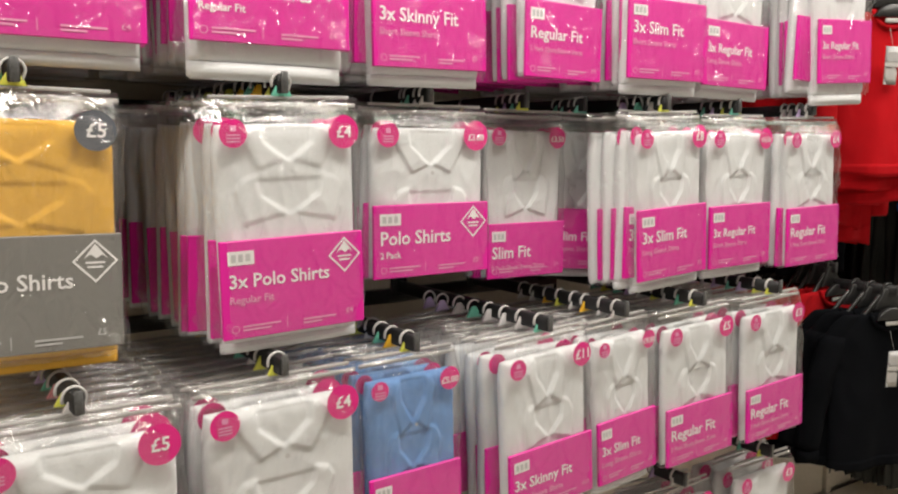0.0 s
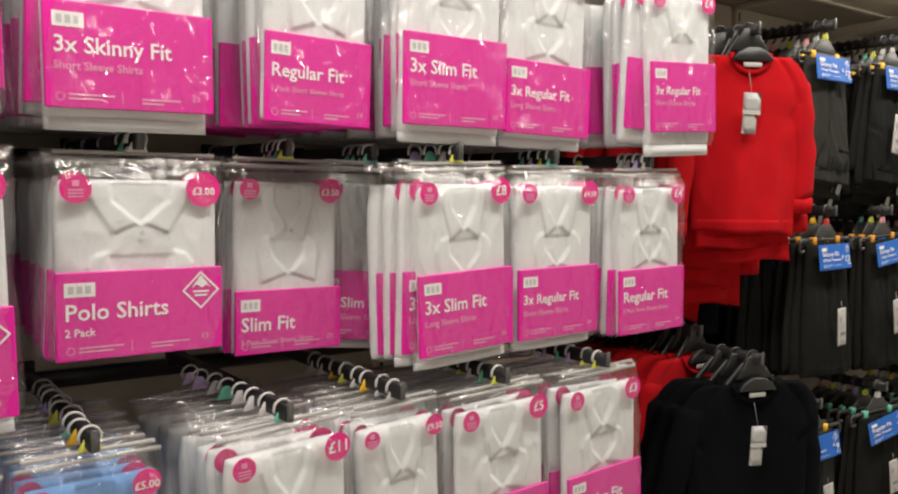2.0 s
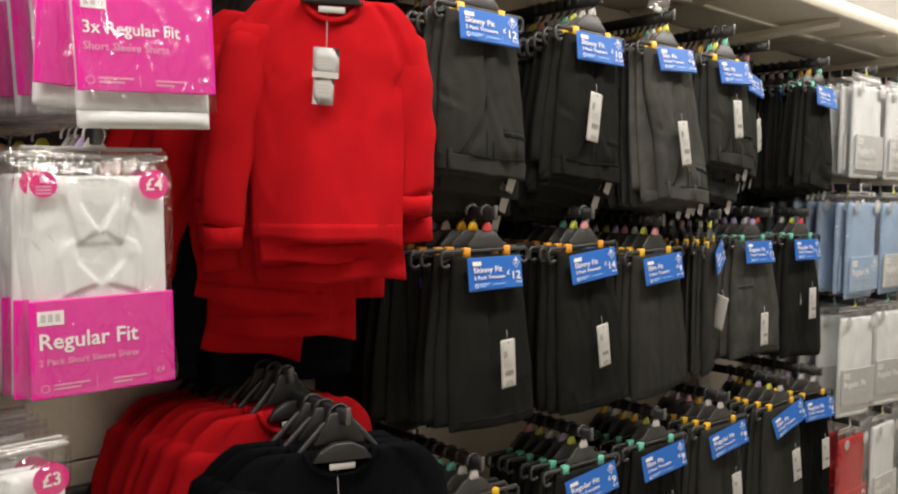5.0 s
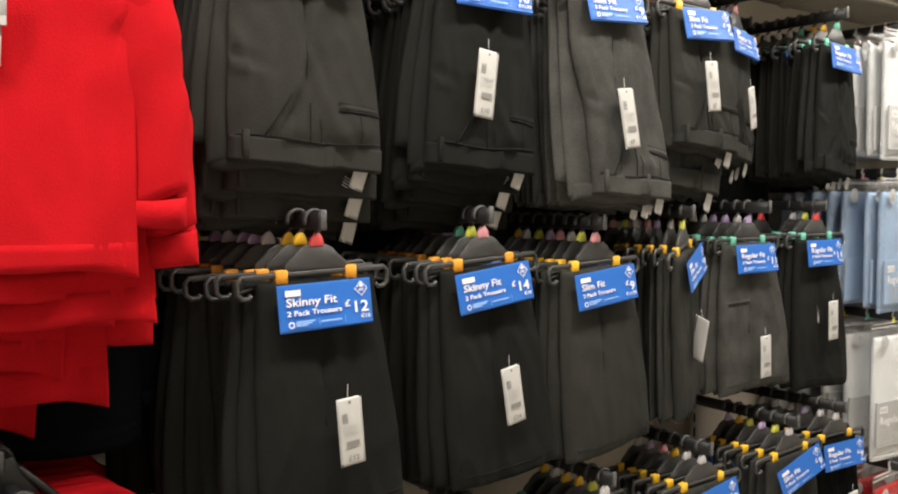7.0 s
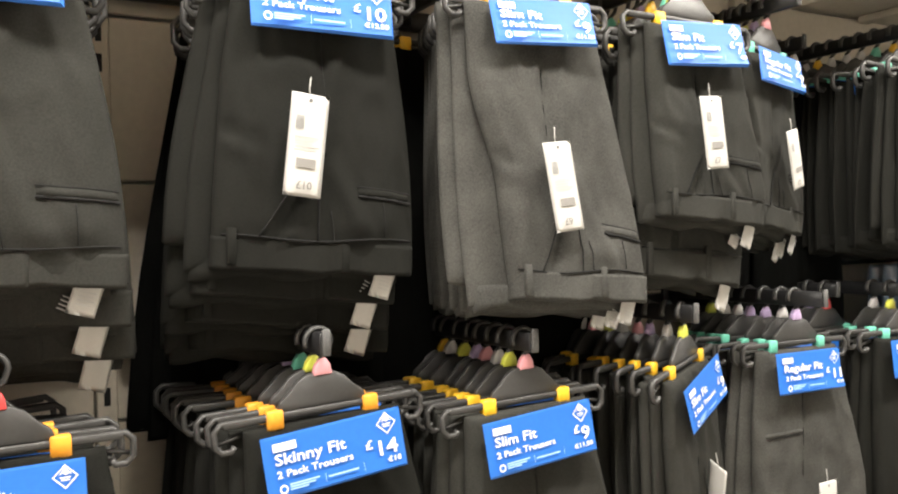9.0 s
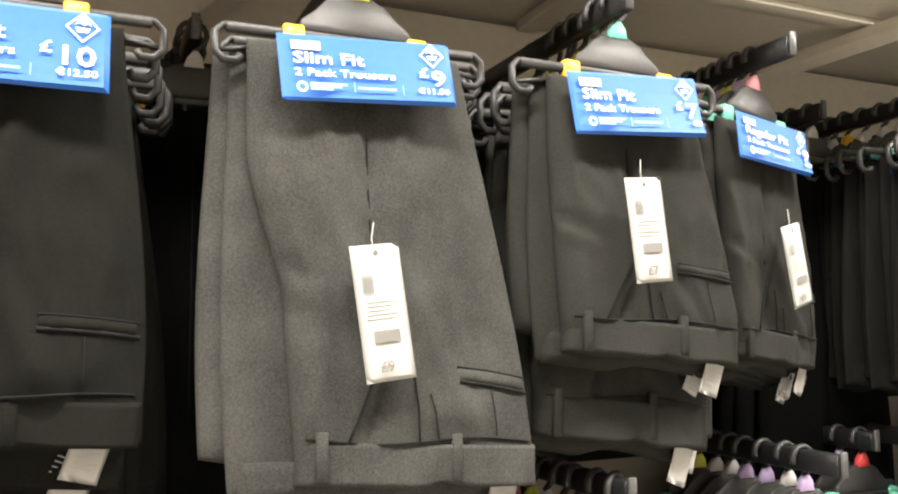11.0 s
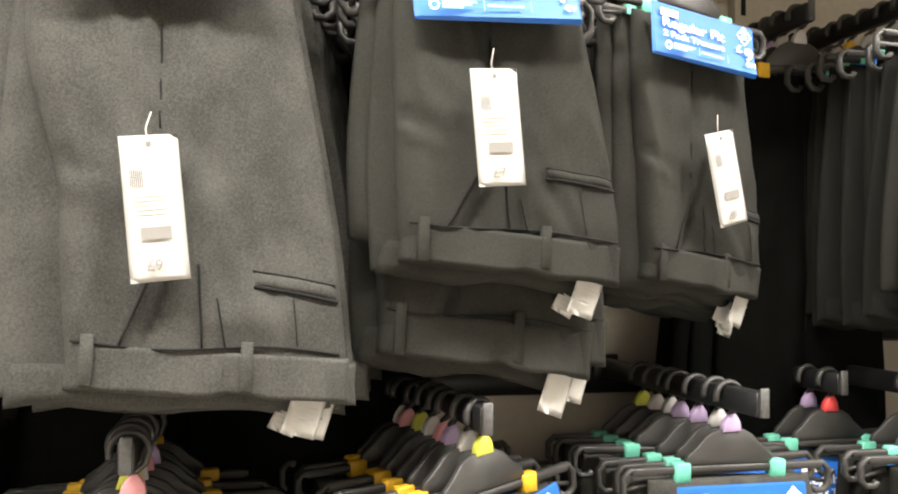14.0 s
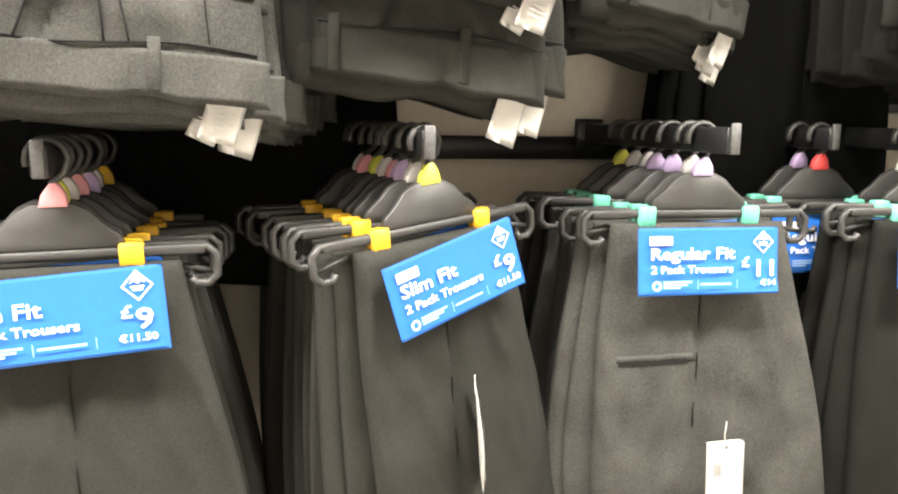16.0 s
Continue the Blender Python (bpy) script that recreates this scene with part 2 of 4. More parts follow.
def diamond(cx, cz, r, y):
    """An outlined lozenge with a filled peak in it."""
    bm = bmesh.new()
    a = [(0, 1), (1, 0), (0, -1), (-1, 0)]
    o = [bm.verts.new((cx + x * r, y, cz + z * r)) for x, z in a]
    i = [bm.verts.new((cx + x * r * 0.86, y, cz + z * r * 0.86)) for x, z in a]
    for k in range(4):
        bm.faces.new((o[k], o[(k + 1) % 4], i[(k + 1) % 4], i[k]))
    bm.faces.new([bm.verts.new((cx + x * r, y, cz + z * r)) for x, z in ((-0.5, 0.12), (-0.2, 0.3), (0.05, 0.12), (0.3, 0.28), (0.55, 0.1), (0, 0.8))])
    for z, w in ((-0.12, 0.42), (-0.32, 0.34)):
        bm.faces.new([bm.verts.new((cx + x * r, y, cz + zz * r)) for x, zz in ((-w, z), (w, z), (w, z + 0.1), (-w, z + 0.1))])
    return bm


def hook(r=0.018, drop=0.05, bar=0.0035, flat=1.0):
    """A hook whose inner top is at the origin; its stem ends at z = -drop."""
    pts = [(-r * 0.98, 0, -r - 0.006), (-r, 0, -r)]
    pts += [(r * math.cos(a), 0, -r + r * math.sin(a)) for a in [math.pi * (1 - k / 8) for k in range(1, 9)]]
    pts += [(r * 0.75, 0, -r * 1.7), (r * 0.15, 0, -r * 2.2), (0, 0, -drop)]
    return tube([(x, y, z + bar) for x, y, z in pts], bar, 6, flat)


def empty(name):
    return new(name)


# ---- shirt packs ----
def inside(poly, x, z):
    """Signed distance of a point to a polygon, negative inside."""
    d, neg, n = 1e9, False, len(poly)
    for k in range(n):
        ax, az = poly[k]
        bx, bz = poly[k - 1]
        ex, ez, px, pz = bx - ax, bz - az, x - ax, z - az
        q = max(0.0, min(1.0, (px * ex + pz * ez) / (ex * ex + ez * ez)))
        d = min(d, (px - q * ex) ** 2 + (pz - q * ez) ** 2)
        if (az > z) != (bz > z) and x < (bx - ax) * (z - az) / (bz - az) + ax:
            neg = not neg
    return -math.sqrt(d) if neg else math.sqrt(d)


def collar_relief(style, w):
    """Heights of folded collars over a shirt front; z runs down from its top edge."""
    sets = []
    if style == "shirt":
        for z, c, drop, tip in ((0.0, w * 0.46, 0.105, 0.3), (0.1, w * 0.56, 0.085, 0.44)):
            sets.append((z, c, drop, tip))
    elif style == "polo":
        sets = [(0.0, w * 0.6, 0.085, 0.26), (0.115, w * 0.62, 0.07, 0.4)]
    else:
        sets = [(0.0, w * 0.62, 0.07, 0.34), (0.082, w * 0.72, 0.075, 0.42)]
    shapes = []
    for z, c, drop, tip in sets:
        necks = [(-0.3 * c, -z - 0.006), (0.3 * c, -z - 0.006), (0.27 * c, -z - drop * 0.4), (0.03 * c, -z - drop * 0.8), (-0.03 * c, -z - drop * 0.8), (-0.27 * c, -z - drop * 0.4)]
        leaves = []
        for q in (-1, 1):
            leaves.append([(q * c * x, -z + drop * k) for x, k in ((0.3, 0.03), (0.42, -0.06), (0.49, -0.3), (tip, -1.0), (0.03, -0.8), (0.26, -0.4))])
        shapes.append((z, drop, necks, leaves))

    def step(d, soft):
        t = max(0.0, min(1.0, 0.5 - d / soft))
        return t * t * (3 - 2 * t)

    def height(x, z):
        h = 0.0
        for top, drop, necks, leaves in shapes:
            if z < -top - drop - 0.02 or z > -top + 0.02:
                continue
            h -= (0.0045 if top < 0.01 else 0.002) * step(inside(necks, x, z), 0.004)
            h += (0.0036 if style != "tee" else 0.0020) * max(step(inside(q, x, z), 0.004) for q in leaves)
        return h
    return height


def shirt_pack(w, h, band, fit, lines, price, style="shirt", fabric=None, card=None, sticker=None, th=0.03, seed=1, low=0.012, label="", small=None, x_detail=True):
    """A clear bag of folded shirts on a hook: band = (top, bottom) of its printed card, measured down from the bag's top."""
    fabric, card, sticker, small = fabric or WHITE, card or PINK, sticker or PINKDISC, small or PALEINK
    t = empty("shirt_pack")
    z0 = -0.036
    top = 0.042
    sw = w * 0.93
    f = ripple(seed, 0.0007, 0.003, 2.2)
    hh = h - top - 0.004
    relief = collar_relief(style, w)
    fine = x_detail

    def front(u, v):
        return f(u, v) + (relief(sw / 2 * u, -hh * v) if v * hh < band[0] - top + 0.01 else 0.0)
    body = part("folded_shirt", cloth(lambda v: sw * (1 - 0.05 * max(0, 0.12 - v) / 0.12), hh, lambda v: th, None, front, 64 if fine else 18, 90 if fine else 20, 8, z0 - top, False, None, 8, fine), fabric, t)
    yf = -th / 2 - 0.003
    zt = z0 - top
    if style == "shirt":
        part("button", ring_of(0.002, zt - 0.089, 0.003, yf - 0.004, 10), GREYINK, body)
    elif style == "polo":
        part("button", ring_of(0, zt - 0.085, 0.0045, yf - 0.004, 10), PALECARD, body)
    # printed card
    b0, b1 = z0 - band[0], z0 - band[1]
    yb = yf - 0.0068
    bh = b0 - b1
    c = part("printed_band", box(-w * 0.475, w * 0.475, yb, yf + 0.001, b1, b0, 0.0015), card, t, smooth=False)
    yp = yb - 0.0008
    xl = -w * 0.43
    part("brand_plate", bars([(xl, xl + w * 0.165, b0 - 0.038, 0.022)], yp), INK, c)
    part("brand_mark", bars([(xl + w * (0.02 + 0.045 * k), xl + w * (0.05 + 0.045 * k), b0 - 0.033, 0.012) for k in range(3)], yp - 0.0004), PALECARD, c)
    big = min(0.036, w * 0.85 / (0.52 * max(6, len(fit))))
    write(fit, big, xl, yp, b0 - 0.074, c, INK)
    if lines:
        write(lines, min(0.017, w * 0.8 / (0.5 * len(lines))), xl, yp, b0 - 0.099, c, INK if style == "polo" else small)
    zb = b1 + 0.012
    part("small_print", bars([(xl + 0.02, xl + w * 0.32, zb + 0.006, 0.003), (xl + 0.02, xl + w * 0.26, zb, 0.003), (xl + w * 0.36, xl + w * 0.365, zb - 0.004, 0.018), (xl + w * 0.47, xl + w * 0.7, zb + 0.004, 0.003), (xl + w * 0.47, xl + w * 0.6, zb - 0.002, 0.003)], yp), small, c)
    part("care_symbol", ring_of(xl + 0.008, zb + 0.004, 0.0065, yp, 14, 0.005), small, c)
    write(price.split(".")[0], 0.013, w * 0.34, yp, zb + 0.006, c, small)
    if style != "shirt":
        part("lozenge", diamond(w * 0.34, b0 - 0.038, w * 0.115, yp), INK, c)
    # stickers
    ys = yf - 0.0075
    d1 = part("price_sticker", ring_of(w * 0.36, zt - 0.014, w * 0.105, ys, 28), sticker, t, smooth=False)
    tm = text_mesh(price, 0.028 if len(price) < 4 else 0.017)
    wd = max(v.co.x for v in tm.vertices)
    write(price, 0.028 if len(price) < 4 else 0.017, w * 0.36 - wd / 2, ys - 0.0006, zt - 0.023, d1, INK)
    d2 = part("care_sticker", ring_of(-w * 0.36, zt - 0.014, w * 0.085, ys, 24), sticker, t, smooth=False)
    part("sticker_print", bars([(-w * 0.36 - 0.011, -w * 0.36 + 0.011, zt - 0.018 - 0.005 * k, 0.0025) for k in range(3)] + [(-w * 0.36 - 0.005, -w * 0.36 + 0.005, zt - 0.011, 0.009)], ys - 0.0006), small, d2)
    # bag, seal strip and hook
    g = ripple(seed + 40, 0.0034, 0.003, 2.6)
    bag = part("clear_bag", cloth(lambda v: w * (1.025 + 0.025 * math.sin(v * 9 + seed) + 0.012 * math.sin(v * 23 + 2 * seed)), h, lambda v: 2 * (th / 2 + 0.012) * min(1, 0.12 + v * 7), None, lambda u, v: 0.002 + g(u, v), 22, 30, 7, z0, True, None, 12), FILM, t)
    bag.visible_shadow = False
    part("seal_strip", box(-w * 0.5, w * 0.5, -0.004, 0.0, z0 - 0.016, z0 - 0.009, 0.001), STRIP, t)
    part("top_strip", box(-w * 0.46, w * 0.46, -0.003, 0.002, z0 - 0.003, z0 + 0.003, 0.001), STRIP, t)
    part("hook", hook(0.016, 0.038, 0.0024, 1.4), CLEARHOOK, t)
    part("size_marker", plate([(-0.019, z0), (0.019, z0), (0.005, z0 + 0.024), (-0.005, z0 + 0.024)], -0.003, 0.003, 0.001), [LIME, CLIPTEAL, PALE, LIME][seed % 4], t)
    if low:
        part("shirt_tail", cloth(lambda v: sw, low + 0.01, lambda v: th * 0.8, None, None, 10, 4, 6, z0 - h + 0.006 + 0.004), fabric, t)
    tagged(t, label, "shirt pack", "packed school shirts")
    return t


PRONGS = []


def prong(x, z, y_end, y_wall=1.81):
    t = empty("display_prong")
    part("bar", box(-0.008, 0.008, y_end - z * 0, y_wall, -0.03, -0.0005, 0.002), RAIL, t)
    part("end_cap", box(-0.0055, 0.0055, y_end - 0.005, y_end - 0.0005, -0.03, 0.004, 0.001), RAILEND, t)
    part("bracket", box(-0.022, 0.022, y_wall - 0.012, y_wall, -0.04, 0.006, 0.002), RAIL, t)
    t.matrix_basis = pose(x, 0, z)
    tagged(t, "black steel display prong fixed to the wall rail", "prong", "garment prongs")


DETAIL = {"print", "small_print", "barcode", "care_symbol", "brand_plate", "brand_mark", "sticker_print", "tag_hole", "lozenge", "button", "neck", "collar", "neckband", "placket", "lower_collar", "thread", "inner_wire", "fly_seam", "pocket_seam", "crease", "hem_seam", "tag_thread", "inner_back", "pocket_opening", "white_edge", "inner_leg", "fly_edge", "inner_label", "dart_seam", "pocket_edge", "welt_edge", "top_strip", "shirt_tail", "lower_bar", "grey_tag", "white_tag", "neck_label", "swing_tag"}
REAR = DETAIL | {"care_sticker", "price_sticker", "welt_pocket", "waist_seam", "care_label"}


MARKERS = random.Random(5)
MARKER_MESHES = {}


def marker_mesh(me, m):
    key = (me.name, m.name)
    if key not in MARKER_MESHES:
        c = me.copy()
        c.materials[0] = m
        MARKER_MESHES[key] = c
    return MARKER_MESHES[key]


def copy_behind(ob, m, skip):
    """A copy of a thing at the pose m without the parts that the things in front of it hide."""
    made = {}
    for o in (ob, *ob.children_recursive):
        if o.name.split(".")[0] in skip or (o.parent and o is not ob and o.parent not in made):
            continue
        made[o] = o.copy()
        scene.collection.objects.link(made[o])
        if o is not ob:
            made[o].parent = made[o.parent]
        if o.name.startswith("header_card"):
            made[o].location.y += 0.017
        if o.name.startswith("size_marker"):
            made[o].data = marker_mesh(o.data, MARKERS.choice((LIME, LIME, PALE, ROSE, LILAC, CLIPTEAL, CLIPYELLOW, PALE)))
    made[ob].matrix_basis = m
    return made[ob]


def rack(front, x, y, z, n, step, tilt=(0, 0, 0), grow=0.0, shift=0.0, seed=0, wild=1.0, end=None, cap=99, wide=0.012, uneven=0.008):
    """Hangs front on a prong with n - 1 copies of it behind, which grow in size up to the cap-th."""
    rnd = random.Random(seed * 13 + int(x * 100))
    packed = front.name.startswith("shirt_pack") and z > 1.3 and x < 3
    if packed:
        step *= 0.62
    if front.name.startswith("folded_trousers") and x < 4.6 and y < 1.6:
        step *= 0.66 if z > 1.9 else 0.8
    front.matrix_basis = pose(x, y, z, *tilt)
    for k in range(1, n):
        g = 1 + grow * min(k, cap) + rnd.uniform(-uneven, uneven)
        back = step * k
        if packed and k > 3:
            back = 3 * step + (k - 3) * (1.775 - y - 3 * step) / (n - 4)
        m = pose(x + shift * k + rnd.uniform(-0.005, 0.005) * wild, y + back + rnd.uniform(-0.003, 0.003), z, tilt[0] * 0.5 + rnd.uniform(-1, 1), tilt[1] * 0.3 + rnd.uniform(-2.5, 2.5) * wild, tilt[2] * 0.85 + rnd.uniform(-5, 5) * wild)
        copy_behind(front, m @ Matrix.Diagonal((1 + wide * min(k, 4), 1, g, 1)), set() if k == 1 and grow == 0 and n < 5 else DETAIL if k < 3 else REAR)
    prong(x, z, (y - (0.014 if packed else 0.03)) if end is None else end)


# ---- trousers ----
def trouser_hanger(t, clip, marker, w=0.285):
    h = part("hanger", plate([(-0.062, -0.098), (0.062, -0.098), (0.058, -0.086), (0.044, -0.075), (0.032, -0.062), (0.018, -0.055), (-0.018, -0.055), (-0.032, -0.062), (-0.044, -0.075), (-0.058, -0.086)], -0.004, 0.004, 0.0015), HANGER, t)
    part("hook", hook(0.018, 0.058, 0.0035, 1.5), HANGER, h)
    part("bar", box(-w / 2 + 0.01, w / 2 - 0.01, -0.005, 0.005, -0.108, -0.098, 0.002), HANGER, h)
    for s in (-1, 1):
        a, b, c, d = s * (w / 2 - 0.042), s * (w / 2), -0.1015, -0.137
        loop = [(a, 0, c), (b - s * 0.008, 0, c), (b, 0, c - 0.008), (b, 0, d + 0.008), (b - s * 0.008, 0, d), (b - s * 0.02, 0, d), (b - s * 0.024, 0, d + 0.006)]
        part("end_loop", tube(loop, 0.0042, 6, 1.3), HANGER, h)
        part("inner_wire", tube([(b - s * 0.004, 0.004, -0.126), (a, 0.006, -0.118)], 0.003, 5), HANGER, h)
        part("clip", box(s * 0.066 - 0.011, s * 0.066 + 0.011, -0.0075, 0.0075, -0.119, -0.094, 0.002), clip, h)
    part("size_marker", plate([(-0.013 + 0.002, -0.058), (0.015, -0.058), (0.013, -0.045), (0.007, -0.036), (0.001, -0.036), (-0.007, -0.046)], -0.0055, 0.0055, 0.001), marker, h)
    return h


def swing_tag(t, x, y, z, w, h, tilt, yaw, price="", logo=True):
    """A paper tag on a thread; x, z is its top middle."""
    a = math.radians(tilt)
    tg = part("swing_tag", cloth(lambda v: w, h, lambda v: 0.0012, None, lambda u, v: 0.003 * math.sin(v * 3.1), 4, 8, 40, 0, False, None, 60), PAPER, t, "white paper swing tag")
    tg.matrix_basis = pose(x, y, z, 0, tilt, yaw)
    yy = -0.0046
    part("tag_hole", ring_of(0, -0.008, 0.0026, -0.0022, 10), DARKINK, tg)
    rows = [(-w * 0.36, w * 0.3 - 0.004 * (k % 3), -h * 0.42 - 0.004 * k, 0.0012) for k in range(5)]
    part("small_print", bars(rows, yy), GREYINK, tg)
    code = part("barcode", bars([(-w * 0.36 + 0.0016 * k, -w * 0.36 + 0.0016 * k + 0.0009, -h * 0.36, h * 0.14) for k in range(7)], yy), DARKINK, tg)
    tagged(code, kind="stuff")
    if logo:
        part("brand_plate", bars([(-w * 0.26, w * 0.26, -h * 0.72, h * 0.085)], yy), TAGINK, tg)
    if price:
        write(price, 0.014, -w * 0.22, -0.0042, -h * 0.93, tg, TAGINK)
    part("thread", tube([(x, y, z - 0.007), (x - 0.002, y, z + 0.006), (x + 0.002, y + 0.004, z + 0.022)], 0.0006, 4), PAPER, t)


def header_card(t, w, h, z, tilt, bend, fit, price, second, y=-0.03):
    c = part("header_card", cloth(lambda v: w, h, lambda v: 0.0012, None, lambda u, v: bend * (v * v) * (0.6 + 0.4 * u), 10, 8, 60, 0, False, None, 60), BLUECARD, t, "glossy blue cardboard header", smooth=False)
    c.matrix_basis = pose(0, y, z, 0, tilt, 0) @ pose(0, 0, 0, -6)
    xl = -w * 0.43

    def yb(zz):
        return -0.0022 - bend * min(1, (-zz / h) ** 2 + 0.12)
    part("brand_plate", bars([(xl, xl + w * 0.16, -h * 0.25, h * 0.13)], yb(-h * 0.2)), INK, c)
    k = h / 0.088

    def wide_print(words, size, x, z, right=False):
        me = text_mesh(words, round(size * k, 4))
        sx = 1.12 / k
        if right:
            x -= max(v.co.x for v in me.vertices) * sx
        part("print", me, INK, c, "", pose(x, yb(z), z) @ Matrix.Diagonal((sx, 1, 1, 1)), smooth=False)
        return x
    wide_print(fit, 0.0215, xl, -h * 0.46)
    wide_print("2 Pack Trousers", 0.0138, xl, -h * 0.66)
    left = wide_print(price[1:], 0.030, w * 0.44, -h * 0.72, True)
    wide_print(price[0], 0.018, left - 0.002, -h * 0.58, True)
    wide_print(second, 0.0105, w * 0.45, -h * 0.86, True)
    part("lozenge", diamond(w * 0.38, -h * 0.22, w * 0.075, yb(-h * 0.3)), INK, c)
    part("small_print", bars([(xl + 0.014, xl + w * 0.28, -h * 0.8, 0.002), (xl + 0.014, xl + w * 0.25, -h * 0.84, 0.002), (xl + 0.014, xl + w * 0.2, -h * 0.88, 0.002), (xl + w * 0.32, xl + w * 0.324, -h * 0.9, 0.011), (xl + w * 0.34, xl + w * 0.56, -h * 0.84, 0.0022), (xl + w * 0.6, xl + w * 0.603, -h * 0.9, 0.011)] , yb(-h * 0.85)), PALEBLUEINK, c)
    part("care_symbol", ring_of(xl + 0.006, -h * 0.84, 0.0055, yb(-h * 0.85), 12, 0.0035), INK, c)
    return c


def trousers(cloth_mat, fit, price, second, clip, marker, length=0.42, w0=0.20, w1=0.27, waist=True, tag=None, card=(0, 0.006), lean=0.0, seed=1, label="", tall=0, welt=False, inset=0.06, care=True, cw=0.19):
    """Folded trousers clipped to a hanger with a printed header card."""
    t = empty("folded_trousers")
    trouser_hanger(t, clip, marker)
    zt = -0.113
    f = ripple(seed, 0.0022, 0.006, 1.6)

    def wid(v):
        return w0 + (w1 - w0) * math.sin(min(1, v * 1.15) * math.pi / 2) ** 1.3

    def mid(v):
        return lean * v

    def left(v):
        """The edge of the upper layer, which turns in below the fold and shows the layer behind."""
        q = max(0.0, min(1.0, (v - 0.22) / 0.40))
        return mid(v) + wid(v) / 2 * (-0.98 + (inset if waist else 0.06) * q * q * (3 - 2 * q))

    def right(v):
        return mid(v) + wid(v) / 2

    def fwid(v):
        return right(v) - left(v)

    def fmid(v):
        return (left(v) + right(v)) / 2

    def bell(d, wide):
        return math.exp(-(d / wide) ** 2)

    def middle_u(v):
        return (0.004 - fmid(v)) / (fwid(v) / 2)

    def folds(u, v):
        press = -0.006 * bell(u - middle_u(v), 0.04) * (1 if v < 0.62 else 0.25)
        ease = 0.007 * math.sin(2.6 * u + seed) * v + 0.004 * math.cos(5 * u + 2 * seed) * v * v
        pull = -0.005 * bell(u * 0.8 - v + 0.42, 0.03) * v * max(0.0, u + 0.3) + 0.004 * bell(u * 0.8 - v + 0.56, 0.06) * v
        slack = 0.005 * bell(u * 0.9 + v - 0.45, 0.09) - 0.006 * bell(u * 0.55 + v - 0.60, 0.03) * max(0, 0.4 - u)
        pinch = -0.009 * bell(v - 0.52 - 0.14 * (u + 1), 0.022) * max(0.0, 1 - (u + 1) / 0.55) + 0.007 * bell(v - 0.57 - 0.10 * (u + 1), 0.022) * max(0.0, 1 - (u + 1) / 0.6)
        dart = -0.012 * bell(u + 0.62 - 1.5 * (1 - v), 0.045) * max(0.0, min(1.0, (v - 0.66) * 8)) if waist else 0.0
        pouch = 0.007 * bell(u - 0.5, 0.3) * bell(v - 0.84, 0.1) if waist else 0.0
        calm = 1 - 0.8 * max(0.0, min(1.0, (v - 0.84) / 0.10)) if waist else 1.0
        if not waist:
            ease, pull, slack, pinch = 0.6 * ease, 0.25 * pull, 0.25 * slack, 0.0
        return calm * (press + ease + pull + slack + pinch + dart + pouch + f(u, v))
    low = (lambda u: 0.010 * u + 0.004 * math.sin(4 * u + seed)) if waist else (lambda u: 0.006 * math.sin(2 * u + seed))
    part("front_leg", cloth(fwid, length, lambda v: 0.022 + 0.018 * v, fmid, folds, 54, 54, 7, zt, False, low), cloth_mat, t)
    b = part("back_leg", cloth(lambda v: wid(v) * 0.99, length + (0.010 if waist else -0.012), lambda v: 0.016 + 0.010 * v, mid, lambda u, v: f(u, v) + 0.004 * math.sin(6 * u + seed) * v, 30, 24, 5, zt - 0.002, False, low), cloth_mat, t)
    b.matrix_basis = pose(-0.010, 0.018, 0, 0, 1.2, 0)
    b = part("inner_leg", cloth(lambda v: wid(v) * 0.95, length - 0.02, lambda v: 0.014 + 0.01 * v, mid, f, 14, 14, 4, zt - 0.002, False, low), cloth_mat, t)
    b.matrix_basis = pose(-0.026, 0.030, 0, 0, 2.8, 0)

    def yfront(x, v):
        u = max(-0.98, min(0.98, (x - fmid(v)) / (fwid(v) / 2)))
        e = math.sqrt(max(0, 1 - abs(u) ** 7))
        return -(0.022 + 0.018 * v) / 2 * e - folds(u, v) * min(1, e * 1.5)

    def point(u, v, lift=0.0):
        x = fmid(v) + fwid(v) / 2 * u
        return (x, yfront(x, v) - lift, zt - length * v - low(u) * v ** 3)

    # draws a thin dark tube on the cloth as a painted shadow line
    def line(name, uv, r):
        part(name, tube([point(u, v, 0.0016) for u, v in uv], r, 4), SEAMSHADE, t)

    def patch(name, u0, u1, v0, v1, slope, lift):
        """A raised strip of cloth that follows the front."""
        bm = bmesh.new()
        n = 12
        rows = []
        for j, (q, h) in enumerate(((0, -0.001), (0.06, lift), (0.5, lift * 1.3), (0.94, lift), (1, -0.001))):
            rows.append([bm.verts.new(point(u0 + (u1 - u0) * i / n, v0 + (v1 - v0) * q + slope * i / n, h if 0 < i < n else -0.001)) for i in range(n + 1)])
        for a, b in zip(rows, rows[1:]):
            for i in range(n):
                bm.faces.new((a[i], a[i + 1], b[i + 1], b[i]))
        return part(name, bm, cloth_mat, t)
    # shade in the pressed fold, drawn as a dark line
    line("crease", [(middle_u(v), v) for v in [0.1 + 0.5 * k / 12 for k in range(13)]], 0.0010)
